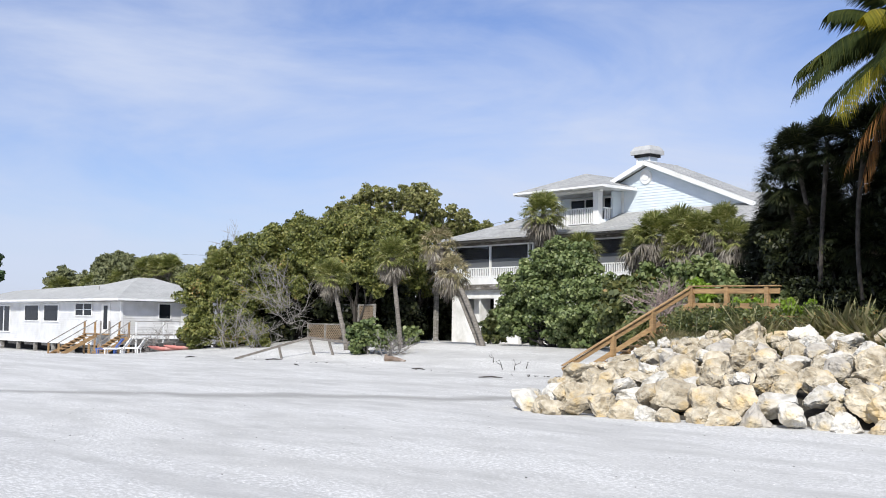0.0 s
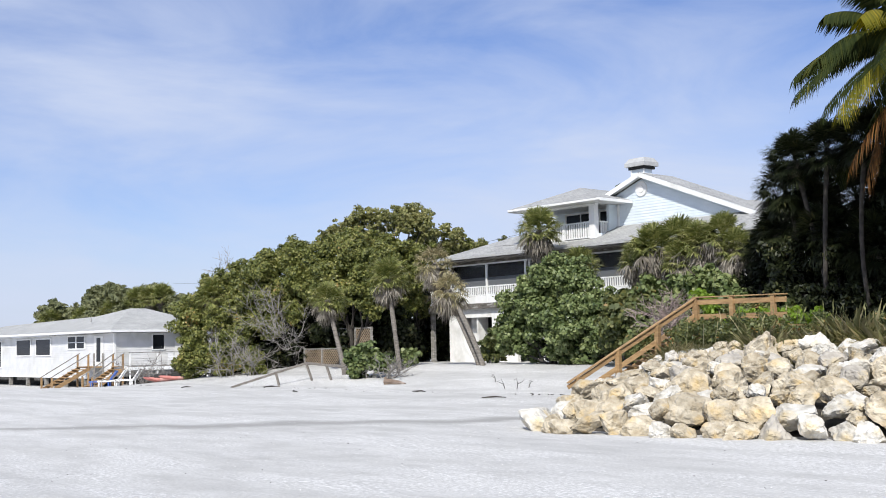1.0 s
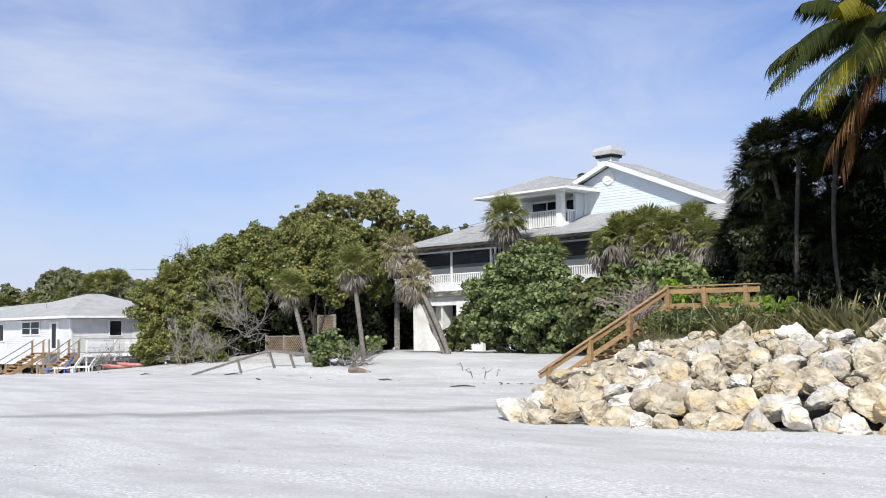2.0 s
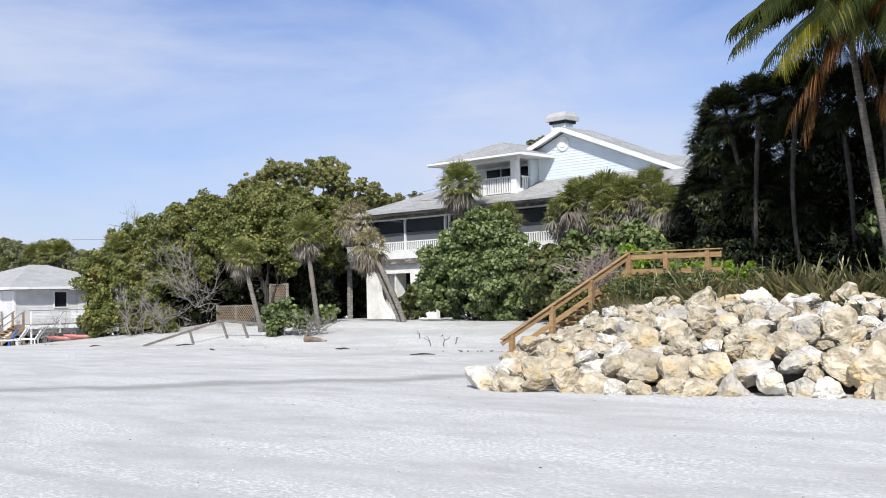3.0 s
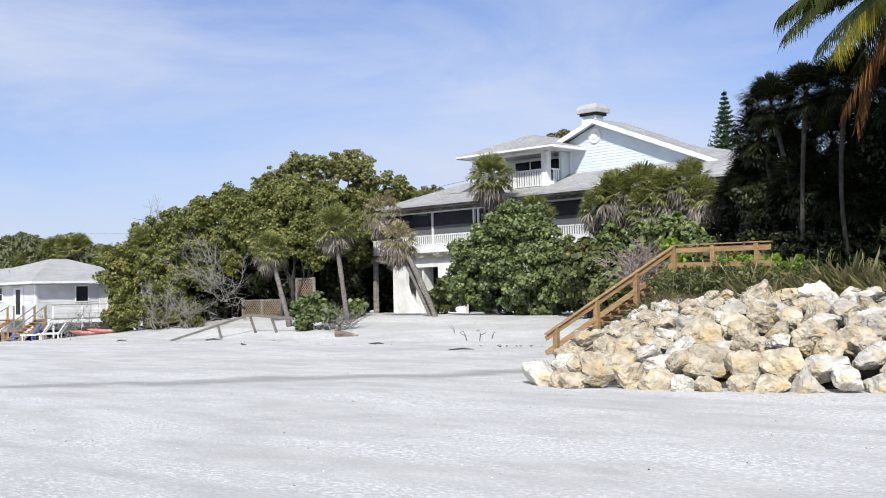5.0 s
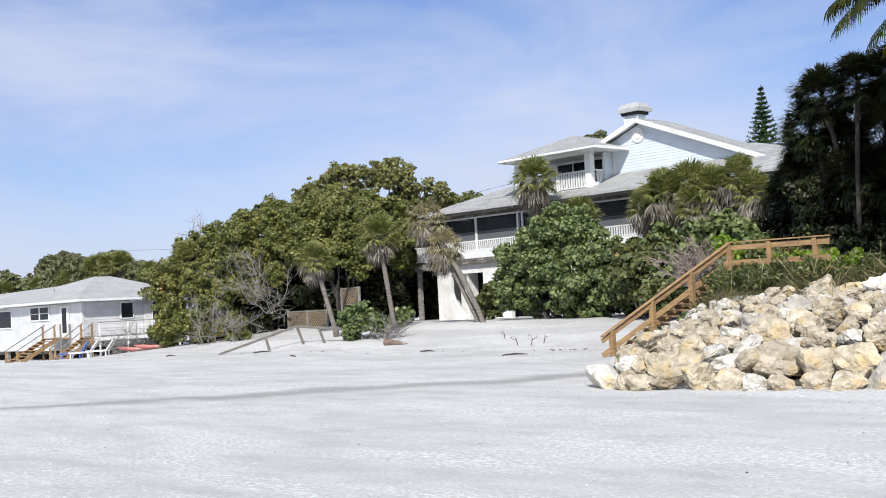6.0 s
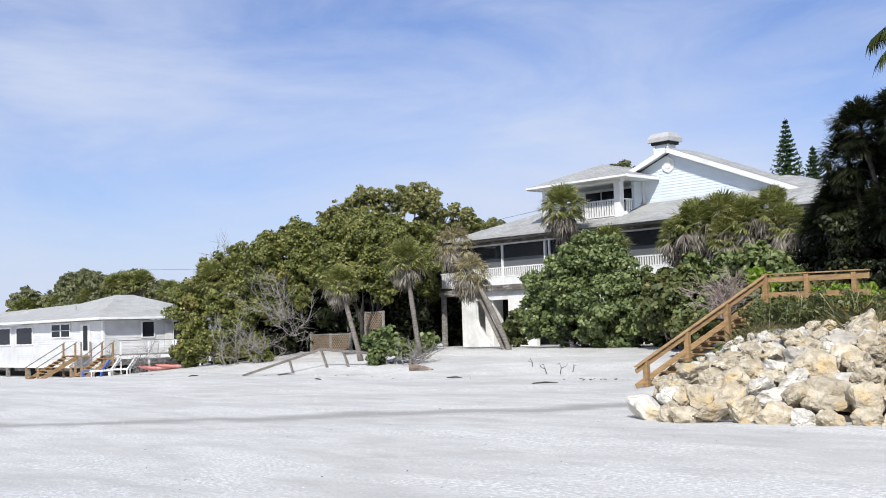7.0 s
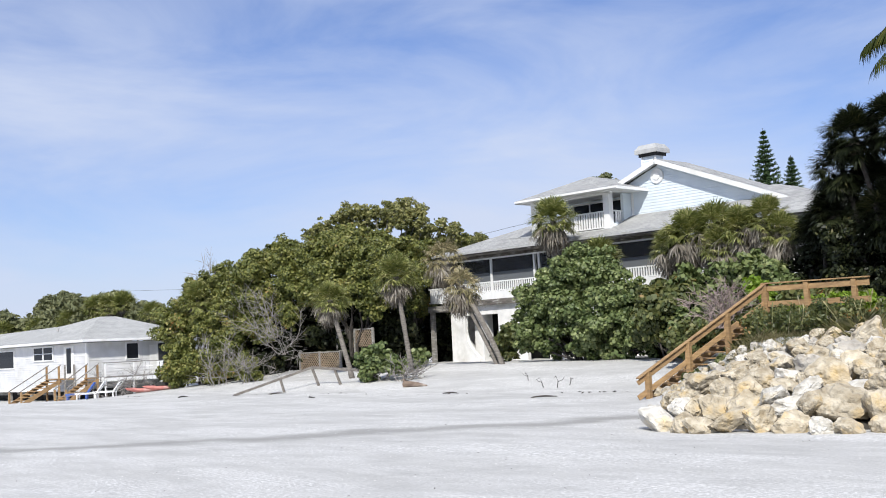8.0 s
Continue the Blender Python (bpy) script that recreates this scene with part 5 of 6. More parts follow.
def fan_palm(base, crown, r, label, kind=0, shady=False, dead=1.0, rad=0.13, group="", bow=0.0, seed=0, green=1.0, dry=False, shady_trunk=False):
    b, c = Vector(base), Vector(crown)
    root = empty("fan_palm", *b, label=label, category="palm tree", group=group)
    bm, n = bmesh.new(), 10
    rnd = random.Random(seed + int(abs(b.x) * 10))
    pts = [(c - b) * (i / n) + Vector((bow * math.sin(math.pi * i / n), 0, -0.12 if i == 0 else 0)) for i in range(n + 1)]
    tube(bm, pts, [rad * (1.25 if i == 0 else 1.0) * rnd.uniform(0.93, 1.07) * (1.15 if i > 8 else 1) for i in range(n + 1)], 9)
    # Darker bark paints the shade on trunks inside the groves.
    part("trunk", bm, BARK_DARK if shady or shady_trunk else BARK, root, smooth=True)
    sets = SHADY if shady else DRY if dry else FANS
    g, dd = sets[kind % 3]
    base_r = 1.95 if shady else 1.55
    for me, nm, sc in ((g, "crown", green), (dd, "dead_skirt", dead)):
        if sc <= 0:
            continue
        ob = new(nm, me)
        ob.parent = root
        ob.matrix_local = Matrix.LocRotScale(c - b, Euler((rnd.uniform(-0.12, 0.12), rnd.uniform(-0.12, 0.12), rnd.uniform(0, 6))), Vector((1, 1, 1)) * (r / base_r * sc))
        if nm == "dead_skirt":
            tagged(ob, "grey-brown dead hanging fronds")
    return root


FAN = "cabbage palm with a round fan-leaved crown"
fan_palm((-52.7, 34.0, 0.7), (-54.3, 34.0, 4.75), 1.35, FAN + " and leaning slim trunk", 0, rad=0.125, dead=1.15)
fan_palm((-49.4, 35.2, 0.8), (-50.3, 35.2, 5.7), 1.5, FAN + " on the dune", 1, rad=0.125, dead=1.1)
fan_palm((-44.7, 37.0, 0.85), (-47.35, 37.0, 5.0), 1.3, "leaning cabbage palm with ragged browned fronds", 2, dead=1.3, rad=0.135, bow=0.15, dry=True)
fan_palm((-45.2, 37.2, 0.85), (-48.75, 37.2, 6.55), 1.4, "leaning cabbage palm with ragged browned fronds", 0, dead=1.3, rad=0.115, dry=True)
fan_palm((-44.5, 40.9, 0.9), (-44.5, 41.0, 8.15), 1.6, FAN + " against the porch", 1, dead=1.2)
fan_palm((-41.6, 40.7, 0.9), (-41.2, 40.5, 5.9), 1.4, FAN + " rising from the bush", 2, dead=0.9)
GR = "cabbage palms beside the porch"
for i, (x, y, z, r) in enumerate(((-35.4, 38.2, 5.9, 1.2), (-34.4, 38.0, 6.35, 1.4), (-33.1, 38.3, 6.55, 1.4), (-31.8, 38.0, 6.3, 1.35), (-30.6, 38.0, 6.6, 1.25), (-29.8, 37.8, 5.9, 1.15), (-32.5, 37.6, 5.6, 1.2))):
    fan_palm((x + 0.3, y, 1.5), (x, y, z), r, FAN + " and thick grey skirt", i, dead=1.35, group=GR, shady_trunk=True)
GV = "dark palm grove"
# Grove crowns take the near-black set, so their shade is painted in.
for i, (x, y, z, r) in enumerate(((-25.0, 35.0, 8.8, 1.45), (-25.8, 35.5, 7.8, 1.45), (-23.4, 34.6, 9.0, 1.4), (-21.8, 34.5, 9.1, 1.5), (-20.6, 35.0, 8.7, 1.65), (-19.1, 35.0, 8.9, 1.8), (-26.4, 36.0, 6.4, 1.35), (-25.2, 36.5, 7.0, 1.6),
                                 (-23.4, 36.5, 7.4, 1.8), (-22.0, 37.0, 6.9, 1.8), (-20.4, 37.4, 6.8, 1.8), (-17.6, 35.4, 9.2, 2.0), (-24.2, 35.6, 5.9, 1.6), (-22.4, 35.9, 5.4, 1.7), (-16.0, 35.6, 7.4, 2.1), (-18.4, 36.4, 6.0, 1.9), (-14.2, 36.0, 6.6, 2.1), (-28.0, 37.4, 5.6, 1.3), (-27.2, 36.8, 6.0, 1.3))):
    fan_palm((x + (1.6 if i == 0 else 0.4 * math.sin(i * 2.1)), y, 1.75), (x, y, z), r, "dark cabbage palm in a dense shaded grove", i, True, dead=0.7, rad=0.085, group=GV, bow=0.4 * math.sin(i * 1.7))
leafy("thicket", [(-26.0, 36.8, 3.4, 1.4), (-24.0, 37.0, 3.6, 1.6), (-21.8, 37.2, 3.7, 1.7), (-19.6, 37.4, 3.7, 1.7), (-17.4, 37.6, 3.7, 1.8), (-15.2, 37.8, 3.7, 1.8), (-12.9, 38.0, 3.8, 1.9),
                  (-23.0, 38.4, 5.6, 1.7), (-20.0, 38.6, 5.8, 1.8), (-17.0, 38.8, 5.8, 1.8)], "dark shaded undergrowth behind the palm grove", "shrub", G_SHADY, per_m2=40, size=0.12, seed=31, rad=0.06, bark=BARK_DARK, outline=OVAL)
leafy("thicket", [(-28.6, 38.0, 4.2, 1.0), (-27.3, 37.8, 4.6, 1.1), (-26.6, 37.2, 3.6, 1.1), (-28.4, 37.2, 3.2, 0.9), (-25.4, 34.6, 3.3, 0.9), (-23.8, 34.8, 3.2, 1.0), (-22.2, 35.0, 3.2, 1.0), (-20.4, 35.0, 3.2, 1.0), (-18.6, 35.2, 3.2, 1.0), (-25.8, 35.6, 5.0, 1.1), (-23.8, 36.2, 5.2, 1.3), (-21.4, 36.4, 6.2, 1.4), (-18.8, 36.6, 6.4, 1.4), (-15.6, 36.4, 4.6, 1.5)], "tangled undergrowth between the palm trunks, coloured near-black as shade", "shrub", G_SHADY, per_m2=55, size=0.10, seed=35, rad=0.05, bark=BARK_DARK, outline=OVAL)
leafy("bush", [(-18.6, 33.6, 4.3, 0.6), (-18.1, 33.7, 5.3, 0.55), (-18.0, 33.6, 3.4, 0.6), (-17.3, 34.2, 3.9, 0.8), (-16.6, 34.4, 4.9, 0.75), (-16.0, 34.2, 3.2, 0.8)], "sunlit green climbing plant among the palms", "shrub", G_BUSH, per_m2=60, size=0.12, seed=33, rad=0.04, outline=OVAL)


def coconut(base, mid, crown, seed, label, fronds):
    """fronds: (direction in degrees, rise in degrees, length, leaf material)."""
    rnd = random.Random(seed)
    b, m, c = Vector(base), Vector(mid), Vector(crown)
    root = empty("coconut_palm", *b, label=label, category="palm tree")
    pts = []
    for i in range(29):
        t = i / 28
        pts.append((b * (1 - t) ** 2 + m * 2 * t * (1 - t) + c * t ** 2) - b + (Vector((0, 0, -0.15)) if i == 0 else Vector()))
    part("trunk", tube(bmesh.new(), pts, [0.24 if i < 2 else 0.150 - 0.0018 * i + 0.008 * (i % 2) for i in range(29)], 10), BARK, root, smooth=True)
    for az, el, ln, leaf in fronds:
        gone = leaf is G_RUST
        az, el = radians(az), radians(el)
        d = Vector((math.cos(az) * math.cos(el), math.sin(az) * math.cos(el), math.sin(el)))
        h = Vector((math.cos(az), math.sin(az), 0))
        verts, faces, n = [], [], 60
        spine = [d * ln * (i / n) + Vector((0, 0, -1)) * ln * 0.72 * (i / n) ** 2.0 * max(0.25, math.cos(el)) for i in range(n + 1)]
        for i in range(n):
            p, q = spine[i], spine[i + 1]
            t = (q - p).normalized()
            lat = t.cross(UP)
            lat = lat.normalized() if lat.length > 0.05 else h.cross(UP)
            wv = 0.034 * (1 - i / n) + 0.006
            i0 = len(verts)
            verts += [p - lat * wv, p + lat * wv, q + lat * wv, q - lat * wv]
            faces.append((i0, i0 + 1, i0 + 2, i0 + 3))
            if i < 8:
                continue
            f = (i - 8) / (n - 8)
            ll = ln * 0.21 * math.sin(math.pi * (0.16 + 0.72 * f)) ** 0.6 * rnd.uniform(0.85, 1.1)
            for sgn in (-1, 1):
                if rnd.random() < (0.3 if gone else 0.04):
                    continue
                dd = (lat * sgn * (0.35 if gone else 0.62) + t * 0.55 + UP * (-0.35)).normalized()
                sag = Vector((0, 0, -0.55 * ll))
                wd = t * 0.044
                i0 = len(verts)
                a, mm, e = p, p + dd * ll * 0.5 + sag * 0.2, p + dd * ll * 0.95 + sag * rnd.uniform(0.7, 1.1)
                verts += [a - wd * 0.6, a + wd * 0.6, mm + wd, mm - wd, e]
                faces += [(i0, i0 + 1, i0 + 2, i0 + 3), (i0 + 3, i0 + 2, i0 + 4)]
        me = bpy.data.meshes.new("frond")
        me.from_pydata([tuple(v) for v in verts], [], faces)
        me.materials.append(leaf)
        ob = part("frond", me, None, root, "orange-brown dead frond" if gone else "frond coloured sunlit yellow" if leaf is G_GOLD else "")
        ob.location = c - b
    part("nut_cluster", tube(bmesh.new(), [(0, 0, -0.35), (0.05, 0, -0.1), (0, 0, 0.25)], [0.22, 0.3, 0.12], 10), BARK_DARK, root).location = c - b


coconut((-17.9, 33.0, 1.85), (-18.7, 33.0, 6.5), (-19.3, 33.0, 11.7), 3, "coconut palm with arching sunlit yellow-green fronds",
        [(233, 16, 4.1, G_COCO), (238, 46, 4.2, G_COCO), (266, 0, 4.0, G_GOLD), (275, 38, 4.6, G_GOLD), (250, -58, 4.0, G_RUST), (196, 30, 4.4, G_COCO), (300, 10, 4.4, G_COCO), (320, 40, 4.6, G_COCO),
         (345, 5, 4.6, G_COCO), (20, 25, 4.8, G_COCO), (60, 10, 4.6, G_COCO), (40, -12, 4.4, G_COCO), (85, -8, 4.4, G_COCO), (120, -12, 4.4, G_COCO), (0, -10, 4.4, G_COCO), (155, -12, 4.4, G_COCO), (325, -8, 4.2, G_COCO), (100, 30, 4.6, G_COCO), (140, 8, 4.6, G_COCO), (170, 40, 4.8, G_COCO), (240, 72, 4.4, G_COCO), (60, 70, 4.4, G_COCO), (285, 20, 4.4, G_COCO), (256, 26, 4.6, G_COCO), (244, 60, 4.4, G_COCO), (335, -60, 3.4, G_RUST)])
coconut((-16.9, 32.6, 1.85), (-16.8, 32.5, 6.0), (-17.0, 32.4, 11.6), 8, "coconut palm with fronds coloured sunlit yellow at the grove edge",
        [(238, 8, 4.6, G_GOLD), (262, 15, 4.4, G_COCO), (222, 12, 4.6, G_COCO), (228, -20, 4.2, G_RUST), (210, 30, 4.6, G_COCO), (255, 42, 4.4, G_COCO), (285, 5, 4.4, G_COCO), (320, 25, 4.4, G_COCO), (0, 10, 4.4, G_COCO), (40, 30, 4.4, G_COCO), (80, 5, 4.4, G_COCO), (125, 30, 4.4, G_COCO),
         (165, 10, 4.4, G_COCO), (190, 55, 4.4, G_COCO), (270, -55, 3.6, G_RUST)])


def norfolk(s, w, z, high, wide, seed):
    rnd = random.Random(seed)
    root = empty("norfolk_pine", s, w, z, label="dark green conical pine with tiered branches", category="tree", group="conical pines")
    part("trunk", tube(bmesh.new(), [(0, 0, 0), (0, 0, high * 0.5), (0, 0, high)], [0.35, 0.2, 0.04], 8), BARK_DARK, root)
    cs, ns, sp, sz = [], [], [], []
    tiers = 34
    for i in range(tiers):
        f = i / tiers
        zz = high * (0.18 + 0.82 * f)
        r = wide * 1.3 * (1 - f) + 0.04
        for k in range(7):
            az = k * math.tau / 7 + i * 0.9 + rnd.uniform(-0.15, 0.15)
            for j in range(22):
                t = (j + 0.5) / 22
                p = np.array((math.cos(az) * r * t, math.sin(az) * r * t, zz + 0.16 * r * t ** 2 + rnd.uniform(-0.1, 0.14)))
                for sgn in (-1, 1):
                    cs.append(p), ns.append((rnd.gauss(0, 0.5), rnd.gauss(0, 0.5), 1))
                    sp.append((math.cos(az + sgn * 0.9), math.sin(az + sgn * 0.9), rnd.uniform(-0.1, 0.5)))
                    sz.append(wide * 0.23 * (1.15 - t * 0.5) * (0.26 + 0.74 * (1 - f)) * rnd.uniform(0.7, 1.2))
    part("crown", cards("crown", cs, ns, sz, [(0, -0.2), (0.6, -0.16), (1.1, 0), (0.6, 0.16), (0, 0.2)], G_PINE, 0, sp), G_PINE, root)


norfolk(-80.6, 124.0, 2.0, 25.0, 4.6, 1)
norfolk(-78.2, 126.0, 2.0, 21.4, 4.4, 2)

# trees behind the houses
FAR = "hazy olive green trees behind the cottage"
leafy("tree", [(-137.2, 52.0, 6.4, 2.0), (-133.2, 54.0, 6.0, 2.0), (-137.9, 58.0, 6.4, 2.0), (-129.5, 54.0, 5.8, 2.0), (-134, 53, 4.2, 2.4)], FAR, "tree", G_FAR, per_m2=26, size=0.24, seed=41, rad=0.12, outline=OVAL, group="trees behind the cottage")
leafy("tree", [(-125.1, 54.0, 7.0, 2.1), (-121.4, 55.0, 6.2, 2.2), (-126.5, 55.0, 5.2, 2.4), (-123.0, 56.0, 4.6, 2.4)], FAR, "tree", G_FAR, per_m2=26, size=0.24, seed=42, rad=0.12, outline=OVAL, group="trees behind the cottage")
leafy("tree", [(-122.4, 56.0, 7.7, 1.9), (-117.6, 56.0, 7.2, 1.9), (-119.8, 56.5, 7.6, 1.5), (-113.5, 56.0, 6.4, 1.6), (-119.0, 56.0, 6.4, 2.4), (-114.0, 57.0, 5.8, 2.2)], FAR, "tree", G_FAR, per_m2=28, size=0.24, seed=43, rad=0.12, outline=OVAL, group="trees behind the cottage")
leafy("tree", [(-109.6, 56.0, 6.0, 1.3), (-106.0, 56.0, 5.6, 1.4), (-102.0, 57.0, 5.4, 1.5), (-108.0, 57.0, 4.6, 2.0), (-98.0, 57.0, 5.6, 1.6), (-93.0, 57.0, 5.6, 1.6)], FAR, "tree", G_FAR, per_m2=30, size=0.22, seed=44, rad=0.1, outline=OVAL, group="trees behind the cottage")
leafy("tree", [(-84.1, 86.3, 12.6, 1.9), (-82.0, 87.0, 12.0, 1.8), (-86.0, 86.0, 11.2, 1.8)], "far tree top showing over the house roof", "tree", G_FAR, per_m2=30, size=0.22, seed=45, rad=0.2, outline=OVAL)
leafy("tree", [(-79.2, 89.5, 17.2, 1.5), (-77.6, 89.8, 16.6, 1.3), (-80.6, 89.5, 16.0, 1.5)], "far tree top showing over the house roof", "tree", G_FAR, per_m2=30, size=0.22, seed=46, rad=0.2, outline=OVAL)
leafy("tree", [(-89.2, 81.5, 12.3, 1.1), (-90.4, 81.6, 11.9, 0.9)], "far tree top showing over the house roof", "tree", G_FAR, per_m2=34, size=0.2, seed=47, rad=0.2, outline=OVAL)
leafy("casuarina", [(-142.5, 58.5, 8.6, 0.9), (-140.5, 58.5, 9.3, 1.0), (-138.2, 58.5, 9.0, 1.0), (-136.0, 58.5, 9.6, 1.1), (-133.6, 58.5, 9.3, 1.1), (-131.4, 58.5, 8.7, 1.0), (-137.0, 58.6, 7.6, 1.6), (-133.0, 58.6, 7.4, 1.6), (-140.5, 58.6, 7.4, 1.4)],
      "hazy grey-green feathery trees behind the cottage", "tree", G_FAR, per_m2=46, size=0.16, seed=49, rad=0.1, outline=OVAL, group="trees behind the cottage")
leafy("casuarina", [(-124.3, 38.3, 12.0, 0.8), (-124.3, 38.3, 10.2, 1.1), (-124.4, 38.4, 8.3, 1.3), (-124.4, 38.4, 6.4, 1.4)], "tall dark feathery tree beyond the cottage", "tree", G_PINE, per_m2=60, size=0.2, seed=48, rad=0.1, outline=OVAL)


for i, (x, y, z, r) in enumerate(((-136.0, 51.0, 5.8, 1.9), (-131.5, 53.0, 6.0, 1.8), (-124.0, 53.2, 6.5, 1.9), (-117.2, 54.6, 7.7, 2.0), (-115.0, 54.8, 7.8, 1.9), (-120.4, 54.4, 7.6, 2.0), (-109.4, 55.0, 6.5, 1.8), (-68.2, 34.6, 5.6, 1.5))):
    fan_palm((x, y, height(x, y)), (x, y, z), r, "cabbage palm showing above the cottage roof" if x < -100 else "cabbage palm at the edge of the thicket", i, dead=0.8, group="palms behind the cottage" if x < -100 else "")


# grass and creepers on the terrace
def build_grass():
    rnd = np.random.RandomState(5)
    n = 110000
    s = rnd.uniform(-27.2, -6.0, n)
    w = 25.4 + 7.6 * rnd.random(n) ** 1.5
    tall = 0.42 + 0.30 * np.sin(s * 1.3) * np.sin(w * 1.7 + s * 0.4) + 0.25 * np.clip((s + 23) / 6, 0, 1) + 0.08
    tall = np.where(s < -22.6, tall * 0.55, tall)
    keep = rnd.random(n) < np.where(s < -25.2, 0.0, 1.0)
    s, w, tall = s[keep], w[keep], np.clip(tall[keep], 0.16, 1.0)
    n = len(s)
    z = np.array([height(a, b) for a, b in zip(s, w)])
    patch = np.sin(s * 2.1 + w) * np.sin(w * 1.9 - s * 0.6)
    lean = rnd.normal(size=(n, 3)) * 1.0
    lean[:, 2] = 0.55
    lean[:, 0] -= 0.2 * patch
    lean[:, 1] -= 0.35
    size = tall * (0.35 + 0.9 * rnd.random_sample(n) ** 1.6) * (0.8 + 0.35 * np.sin(s * 3.1 + w * 2.3) * np.sin(w * 4.1))
    me = cards("beach_grass", np.stack([s, w, z], 1), rnd.normal(size=(n, 3)) * (1, 1, 0.2), size, [(0, -0.007), (0, 0.007), (0.55, 0.006), (1.0, 0.0), (0.55, -0.006)], G_GRASS, 0.6, lean)
    ob = new("beach_grass", me)
    ob.matrix_world = COAST
    tagged(ob, "dry green and tan beach grass on the terrace edge", "grass", kind="stuff")
    # seed stalks
    n = 160
    s, w = rnd.uniform(-24.5, -8, n), rnd.uniform(26.5, 30, n)
    z = np.array([height(a, b) for a, b in zip(s, w)])
    lean = rnd.normal(size=(n, 3)) * 0.25
    lean[:, 2] = 1
    me = cards("sea_oats", np.stack([s, w, z], 1), rnd.normal(size=(n, 3)) * (1, 1, 0.1), rnd.uniform(0.9, 1.5, n), [(0, -0.006), (0, 0.006), (0.85, 0.006), (0.9, 0.02), (1.0, 0.0), (0.9, -0.02), (0.85, -0.006)], G_GRASS, 0.15, lean)
    ob = new("sea_oats", me)
    ob.matrix_world = COAST
    tagged(ob, "tall pale sea oat stalks over the grass", "grass", kind="stuff")


build_grass()
leafy("groundcover", [(-25.6, 28.6, 2.25, 0.55), (-24.6, 28.2, 2.3, 0.6), (-23.4, 28.0, 2.3, 0.6), (-22.2, 28.0, 2.3, 0.55), (-25.0, 29.4, 2.5, 0.5), (-23.8, 29.3, 2.5, 0.5), (-21.0, 27.9, 2.3, 0.5), (-22.6, 29.2, 2.5, 0.5), (-19.8, 28.2, 2.3, 0.5), (-18.4, 28.6, 2.35, 0.5), (-20.6, 29.2, 2.4, 0.5)],
      "low grey-green creeping shrubs along the terrace edge", "shrub", G_CREEPER, per_m2=110, size=0.055, seed=51, rad=0.02, outline=OVAL)


# ---- small things on the beach ----
def build_driftwood():
    base = Vector((-55.2, 28.4, height(-55.2, 28.4)))
    root = empty("fallen_handrail", *base, label="fallen weathered timber handrail lying against the dune", category="driftwood")
    knee, end = Vector((-53.2, 31.8, 1.3)), Vector((-50.0, 32.2, 1.08))
    part("rail", beam(bmesh.new(), Vector((0, 0, 0.02)), knee - base, 0.10, 0.12, 0.01), BARK, root)
    part("rail", beam(bmesh.new(), knee - base, end - base, 0.10, 0.13, 0.01), BARK, root)
    for at, lean in ((Vector((-54.0, 30.4, 0.80)), 0.2), (knee, 0.45), (Vector((-51.6, 32.0, 1.18)), 0.35)):
        foot = Vector((at.x + lean, at.y + 0.1, height(at.x + lean, at.y + 0.1) - 0.1))
        part("post", beam(bmesh.new(), at - base, foot - base, 0.10, 0.10), BARK, root)


build_driftwood()


def build_log():
    rnd = random.Random(4)
    z = height(-45.2, 31.5)
    bm = bmesh.new()
    tube(bm, [(-0.6, 0, 0.12), (-0.25, 0.02, 0.14), (0.2, 0, 0.12), (0.75, 0.05, 0.05)], [0.17, 0.14, 0.11, 0.05], 8)
    tube(bm, [(-0.5, 0.02, 0.15), (-0.62, -0.05, 0.36)], [0.08, 0.05], 6)
    single("log", bm, surface("brown_log", (0.13, 0.095, 0.07), (0.25, 0.185, 0.14), 5, 0.9, 0.5, (0.36, 0.31, 0.27), 2.5), -45.2, 31.5, z - 0.02, 4, "short broken brown log on the sand", "log")
    for k, (s, w, hgt) in enumerate(((-36.2, 31.0, 0.45), (-35.9, 31.4, 0.3), (-38.9, 32.3, 0.35), (-36.9, 31.0, 0.4))):
        bm = bmesh.new()
        tube(bm, [(0, 0, -0.05), (0.08, 0, hgt * 0.6), (0.12 * (1 if k % 2 else -1), 0.1, hgt), (0.3 * (1 if k % 2 else -1), 0.15, hgt * 0.8)], [0.02, 0.016, 0.012, 0.005], 5)
        tube(bm, [(0.06, 0, hgt * 0.5), (0.2, 0.15, hgt * 0.7), (0.26, 0.2, hgt * 0.95)], [0.013, 0.010, 0.004], 4)
        single("twig", bm, BARK_DARK, s, w, height(s, w), k * 70, "thin dark bent twig stuck in the sand", "twig", group="twigs in the sand")
    for k, (s, w) in enumerate(((-40.2, 29.0), (-33.6, 27.3), (-53.0, 29.5), (-58.5, 27.5), (-47.0, 27.0))):
        bm = tube(bmesh.new(), [(-0.5, 0, 0.02), (0, 0.08, 0.05), (0.45, -0.02, 0.02)], [0.02, 0.035, 0.012], 5)
        single("stick", bm, BARK_DARK, s, w, height(s, w), k * 40, "dark flat stick on the wrack line", "driftwood", group="sticks on the wrack line")


build_log()


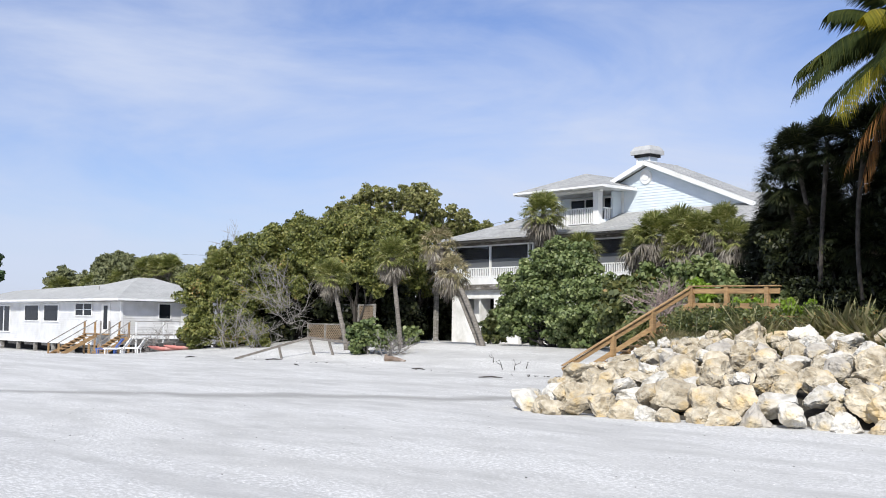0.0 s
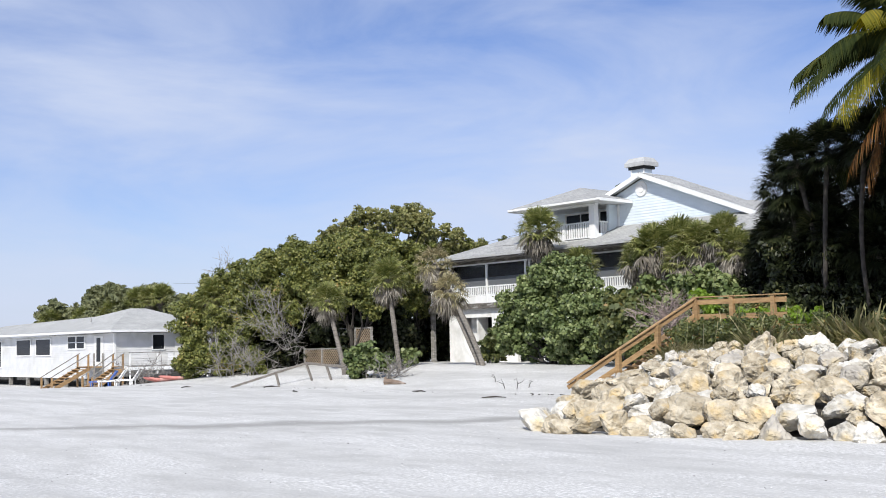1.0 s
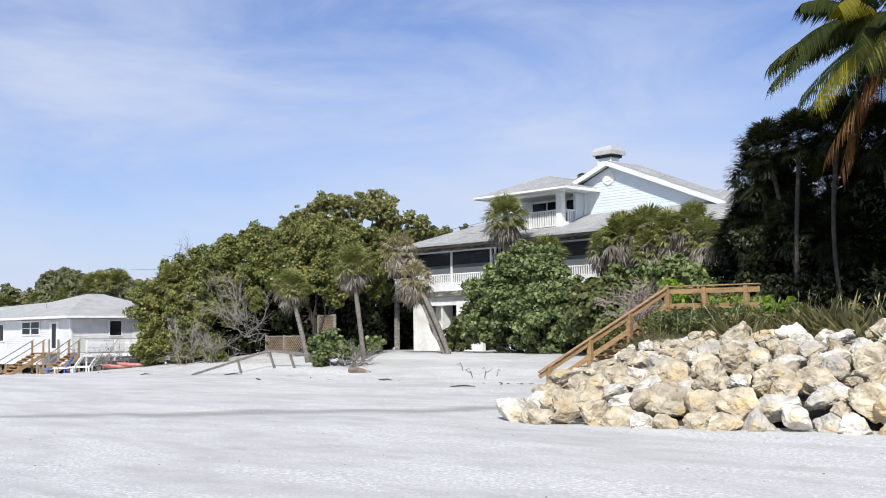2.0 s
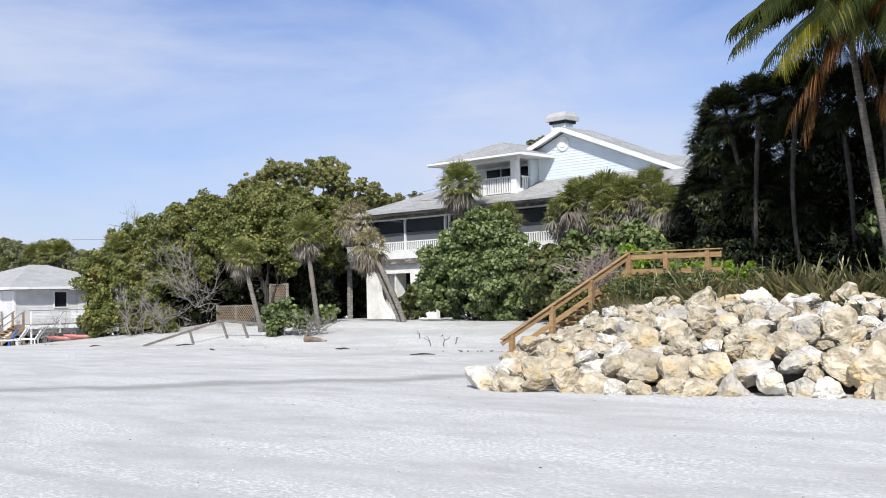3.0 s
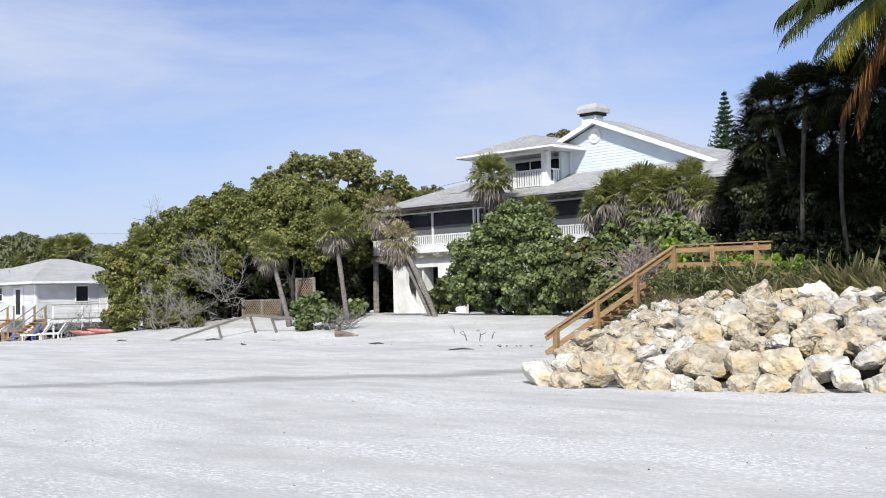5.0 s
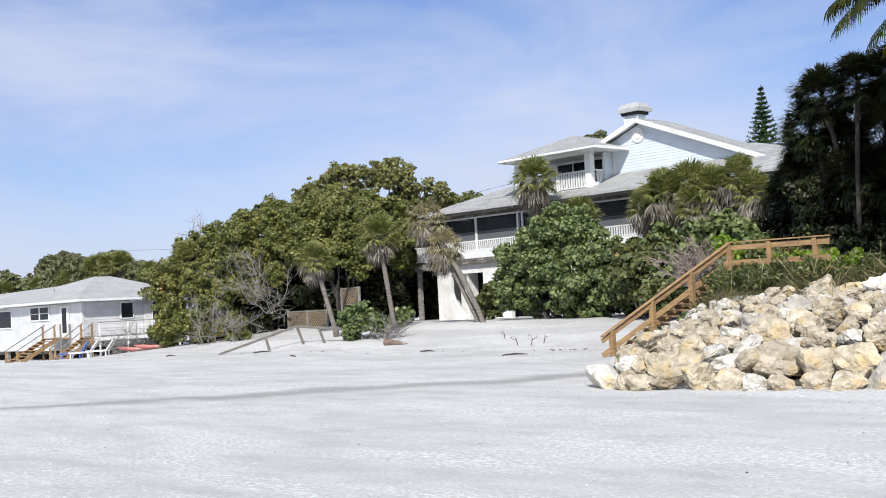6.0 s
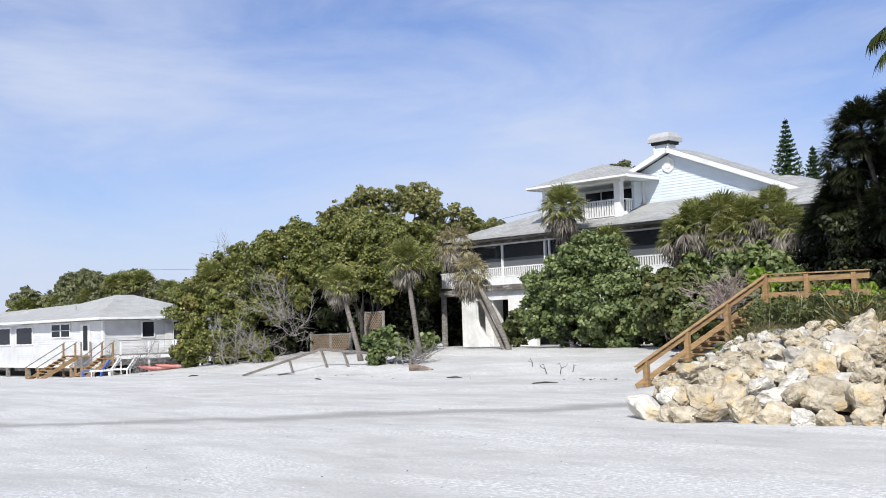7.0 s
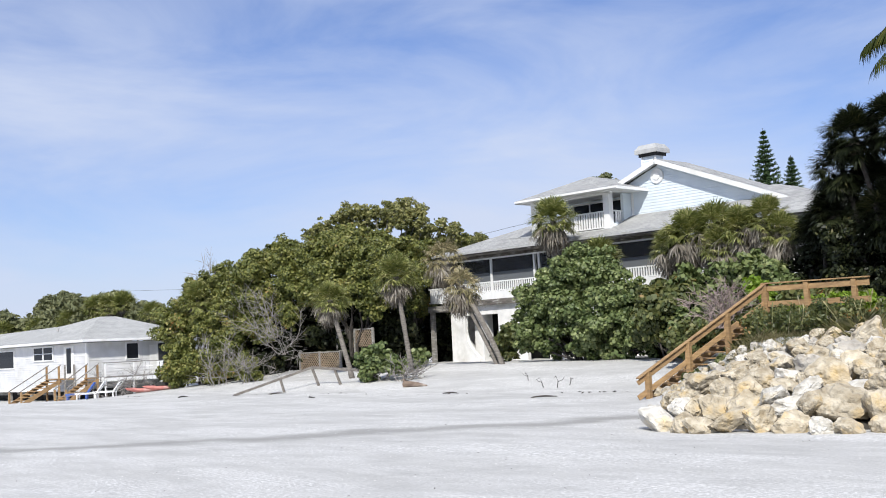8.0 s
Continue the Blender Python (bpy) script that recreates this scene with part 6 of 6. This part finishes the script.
def scatter(name, n, s0, s1, w0, w1, lo, hi, mat, label, category, seed, rule=None):
    rnd = np.random.RandomState(seed)
    s, w = rnd.uniform(s0, s1, n), rnd.uniform(w0, w1, n)
    if rule:
        k = rule(s, w, rnd)
        s, w = s[k], w[k]
    z = np.array([height(a, b) for a, b in zip(s, w)]) + 0.012
    nn = rnd.normal(size=(len(s), 3)) * 0.35
    nn[:, 2] = 1
    me = cards(name, np.stack([s, w, z], 1), nn, rnd.uniform(lo, hi, len(s)) * rnd.uniform(0.6, 1.2, len(s)), [(1, 0), (0.4, 0.6), (-0.6, 0.5), (-0.9, -0.1), (-0.2, -0.6), (0.7, -0.5)], mat, 0.4)
    ob = new(name, me)
    ob.matrix_world = COAST
    tagged(ob, label, category, kind="stuff")


scatter("shell_fragments", 4200, -40, -4, 4, 24, 0.006, 0.017, SHELL, "scattered white shell fragments on the sand", "shells", 3)
scatter("beach_litter", 500, -42, -4, 4, 26, 0.010, 0.022, BARK_DARK, "small dark specks of seaweed and wood", "wrack", 4)
scatter("wrack_line", 900, -75, -30, 26.2, 30.4, 0.03, 0.10, BARK_DARK, "thin dark line of seaweed along the old tide mark", "wrack", 5,
        lambda s, w, r: np.abs(w - 28.6 - 0.5 * np.sin(s * 0.35) - 0.02 * (s + 50)) < 0.10 + 0.3 * (r.random_sample(len(s)) < 0.12))


def sun_lounger(s, w, turn, mat, label):
    z = height(s, w)
    root = empty("sun_lounger", s, w, z, turn, label, "lounge chair", "loungers before the cottage")
    for y in (-0.3, 0.24):
        part("side_rail", box(bmesh.new(), -0.9, 0.5, y, y + 0.06, 0.30, 0.38, 0.01), mat, root)
        for x in (-0.8, 0.4):
            part("leg", box(bmesh.new(), x, x + 0.07, y, y + 0.06, -0.03, 0.30), mat, root)
    for i in range(9):
        x = -0.88 + i * 0.15
        part("slat", box(bmesh.new(), x, x + 0.11, -0.29, 0.29, 0.385, 0.41), mat, root)
    for i in range(7):
        a, b = 0.5 + i * 0.07, 0.42 + i * 0.10
        part("back_slat", beam(bmesh.new(), (a, -0.28, b), (a, 0.28, b), 0.03, 0.11), mat, root)
    for y in (-0.28, 0.28):
        part("back_rail", beam(bmesh.new(), (0.45, y, 0.36), (0.97, y, 1.06), 0.05, 0.07), mat, root)


sun_lounger(-75.6, 31.0, 48, PLASTIC, "white plastic sun lounger on the sand")
sun_lounger(-74.0, 31.4, 42, PLASTIC, "white plastic sun lounger on the sand")
sun_lounger(-77.4, 31.2, 52, BLUE, "blue sun lounger on the sand")


def deck_chair(s, w, z, turn):
    root = empty("deck_chair", s, w, z, turn, "white plastic chair on the cottage deck", "chair", "chairs on the deck")
    part("seat", box(bmesh.new(), -0.25, 0.25, -0.25, 0.25, 0.40, 0.44, 0.015), PLASTIC, root)
    for x in (-0.24, 0.2):
        for y in (-0.24, 0.2):
            part("leg", box(bmesh.new(), x, x + 0.04, y, y + 0.04, 0, 0.40), PLASTIC, root)
        part("armrest", box(bmesh.new(), x, x + 0.05, -0.25, 0.25, 0.62, 0.66, 0.01), PLASTIC, root)
    for i in range(5):
        x = -0.22 + i * 0.1
        part("back_slat", box(bmesh.new(), x, x + 0.05, 0.23, 0.26, 0.44, 0.9), PLASTIC, root)
    part("back_rail", box(bmesh.new(), -0.26, 0.26, 0.225, 0.265, 0.9, 0.98, 0.01), PLASTIC, root)


deck_chair(-82.3, 39.0, 1.0, 100)
deck_chair(-82.2, 40.0, 1.0, 80)


def kayak(s, w, turn):
    z = height(s, w)
    bm = bmesh.new()
    n, prev = 14, None
    for i in range(n + 1):
        t = i / n * 2 - 1
        r = math.sqrt(max(0.0, 1 - abs(t) ** 2.4)) + 0.03
        ring = [bm.verts.new((t * 1.35, math.cos(a) * 0.33 * r, 0.17 + math.sin(a) * (0.19 if math.sin(a) < 0 else 0.11) * r + 0.12 * t * t)) for a in [k * math.tau / 10 for k in range(10)]]
        if prev:
            for k in range(10):
                bm.faces.new((prev[k], prev[(k + 1) % 10], ring[(k + 1) % 10], ring[k]))
        prev = ring
    root = empty("kayak", s, w, z, turn, "faded red plastic kayak lying on the sand", "kayak", "kayaks on the sand")
    part("hull", bm, RED, root, smooth=True)
    part("cockpit", tube(bmesh.new(), [(-0.5, 0, 0.285), (0.5, 0, 0.285)], [0.2, 0.2], 8), DARK, root)


kayak(-71.4, 32.6, 40)
kayak(-69.8, 33.0, 52)


def build_lattice(s0, s1, w, z0, z1):
    o = (s0, w, z0 - 0.2)
    root = empty("lattice_fence", *o, label="weathered brown diagonal lattice fence behind the palms", category="fence", group="lattice fences")
    for x in (s0, (s0 + s1) / 2, s1):
        part("post", box(bmesh.new(), x - 0.06, x + 0.06, w - 0.06, w + 0.06, height(x, w) - 0.2, z1 + 0.1), GREY_WOOD, root, offset=o)
    part("top_rail", box(bmesh.new(), s0, s1, w - 0.04, w + 0.04, z1, z1 + 0.07), GREY_WOOD, root, offset=o)
    h = z1 - z0
    for sgn, dy in ((1, -0.012), (-1, 0.012)):
        x = s0 - h
        while x < s1:
            a, b = max(x, s0), min(x + h, s1)
            if b - a > 0.05:
                za, zb = (z0 + (a - x), z0 + (b - x)) if sgn > 0 else (z1 - (a - x), z1 - (b - x))
                part("slat", beam(bmesh.new(), (a, w + dy, za), (b, w + dy, zb), 0.014, 0.05), LATTICE, root, offset=o)
            x += 0.2
    return root


build_lattice(-61.4, -57.6, 37.2, 1.1, 2.0)
build_lattice(-59.3, -56.1, 38.4, 2.25, 3.2)
single("utility_cable", tube(bmesh.new(), [(-30, 0, 0.9), (-15, 0, 0.1), (0, 0, 0), (15, 0, 0.5), (45, 0, 2.8)], [0.014] * 5, 5), CABLE, -104, 66, 9.6, 0, "thin dark overhead cable behind the trees", "cable", kind="structure")
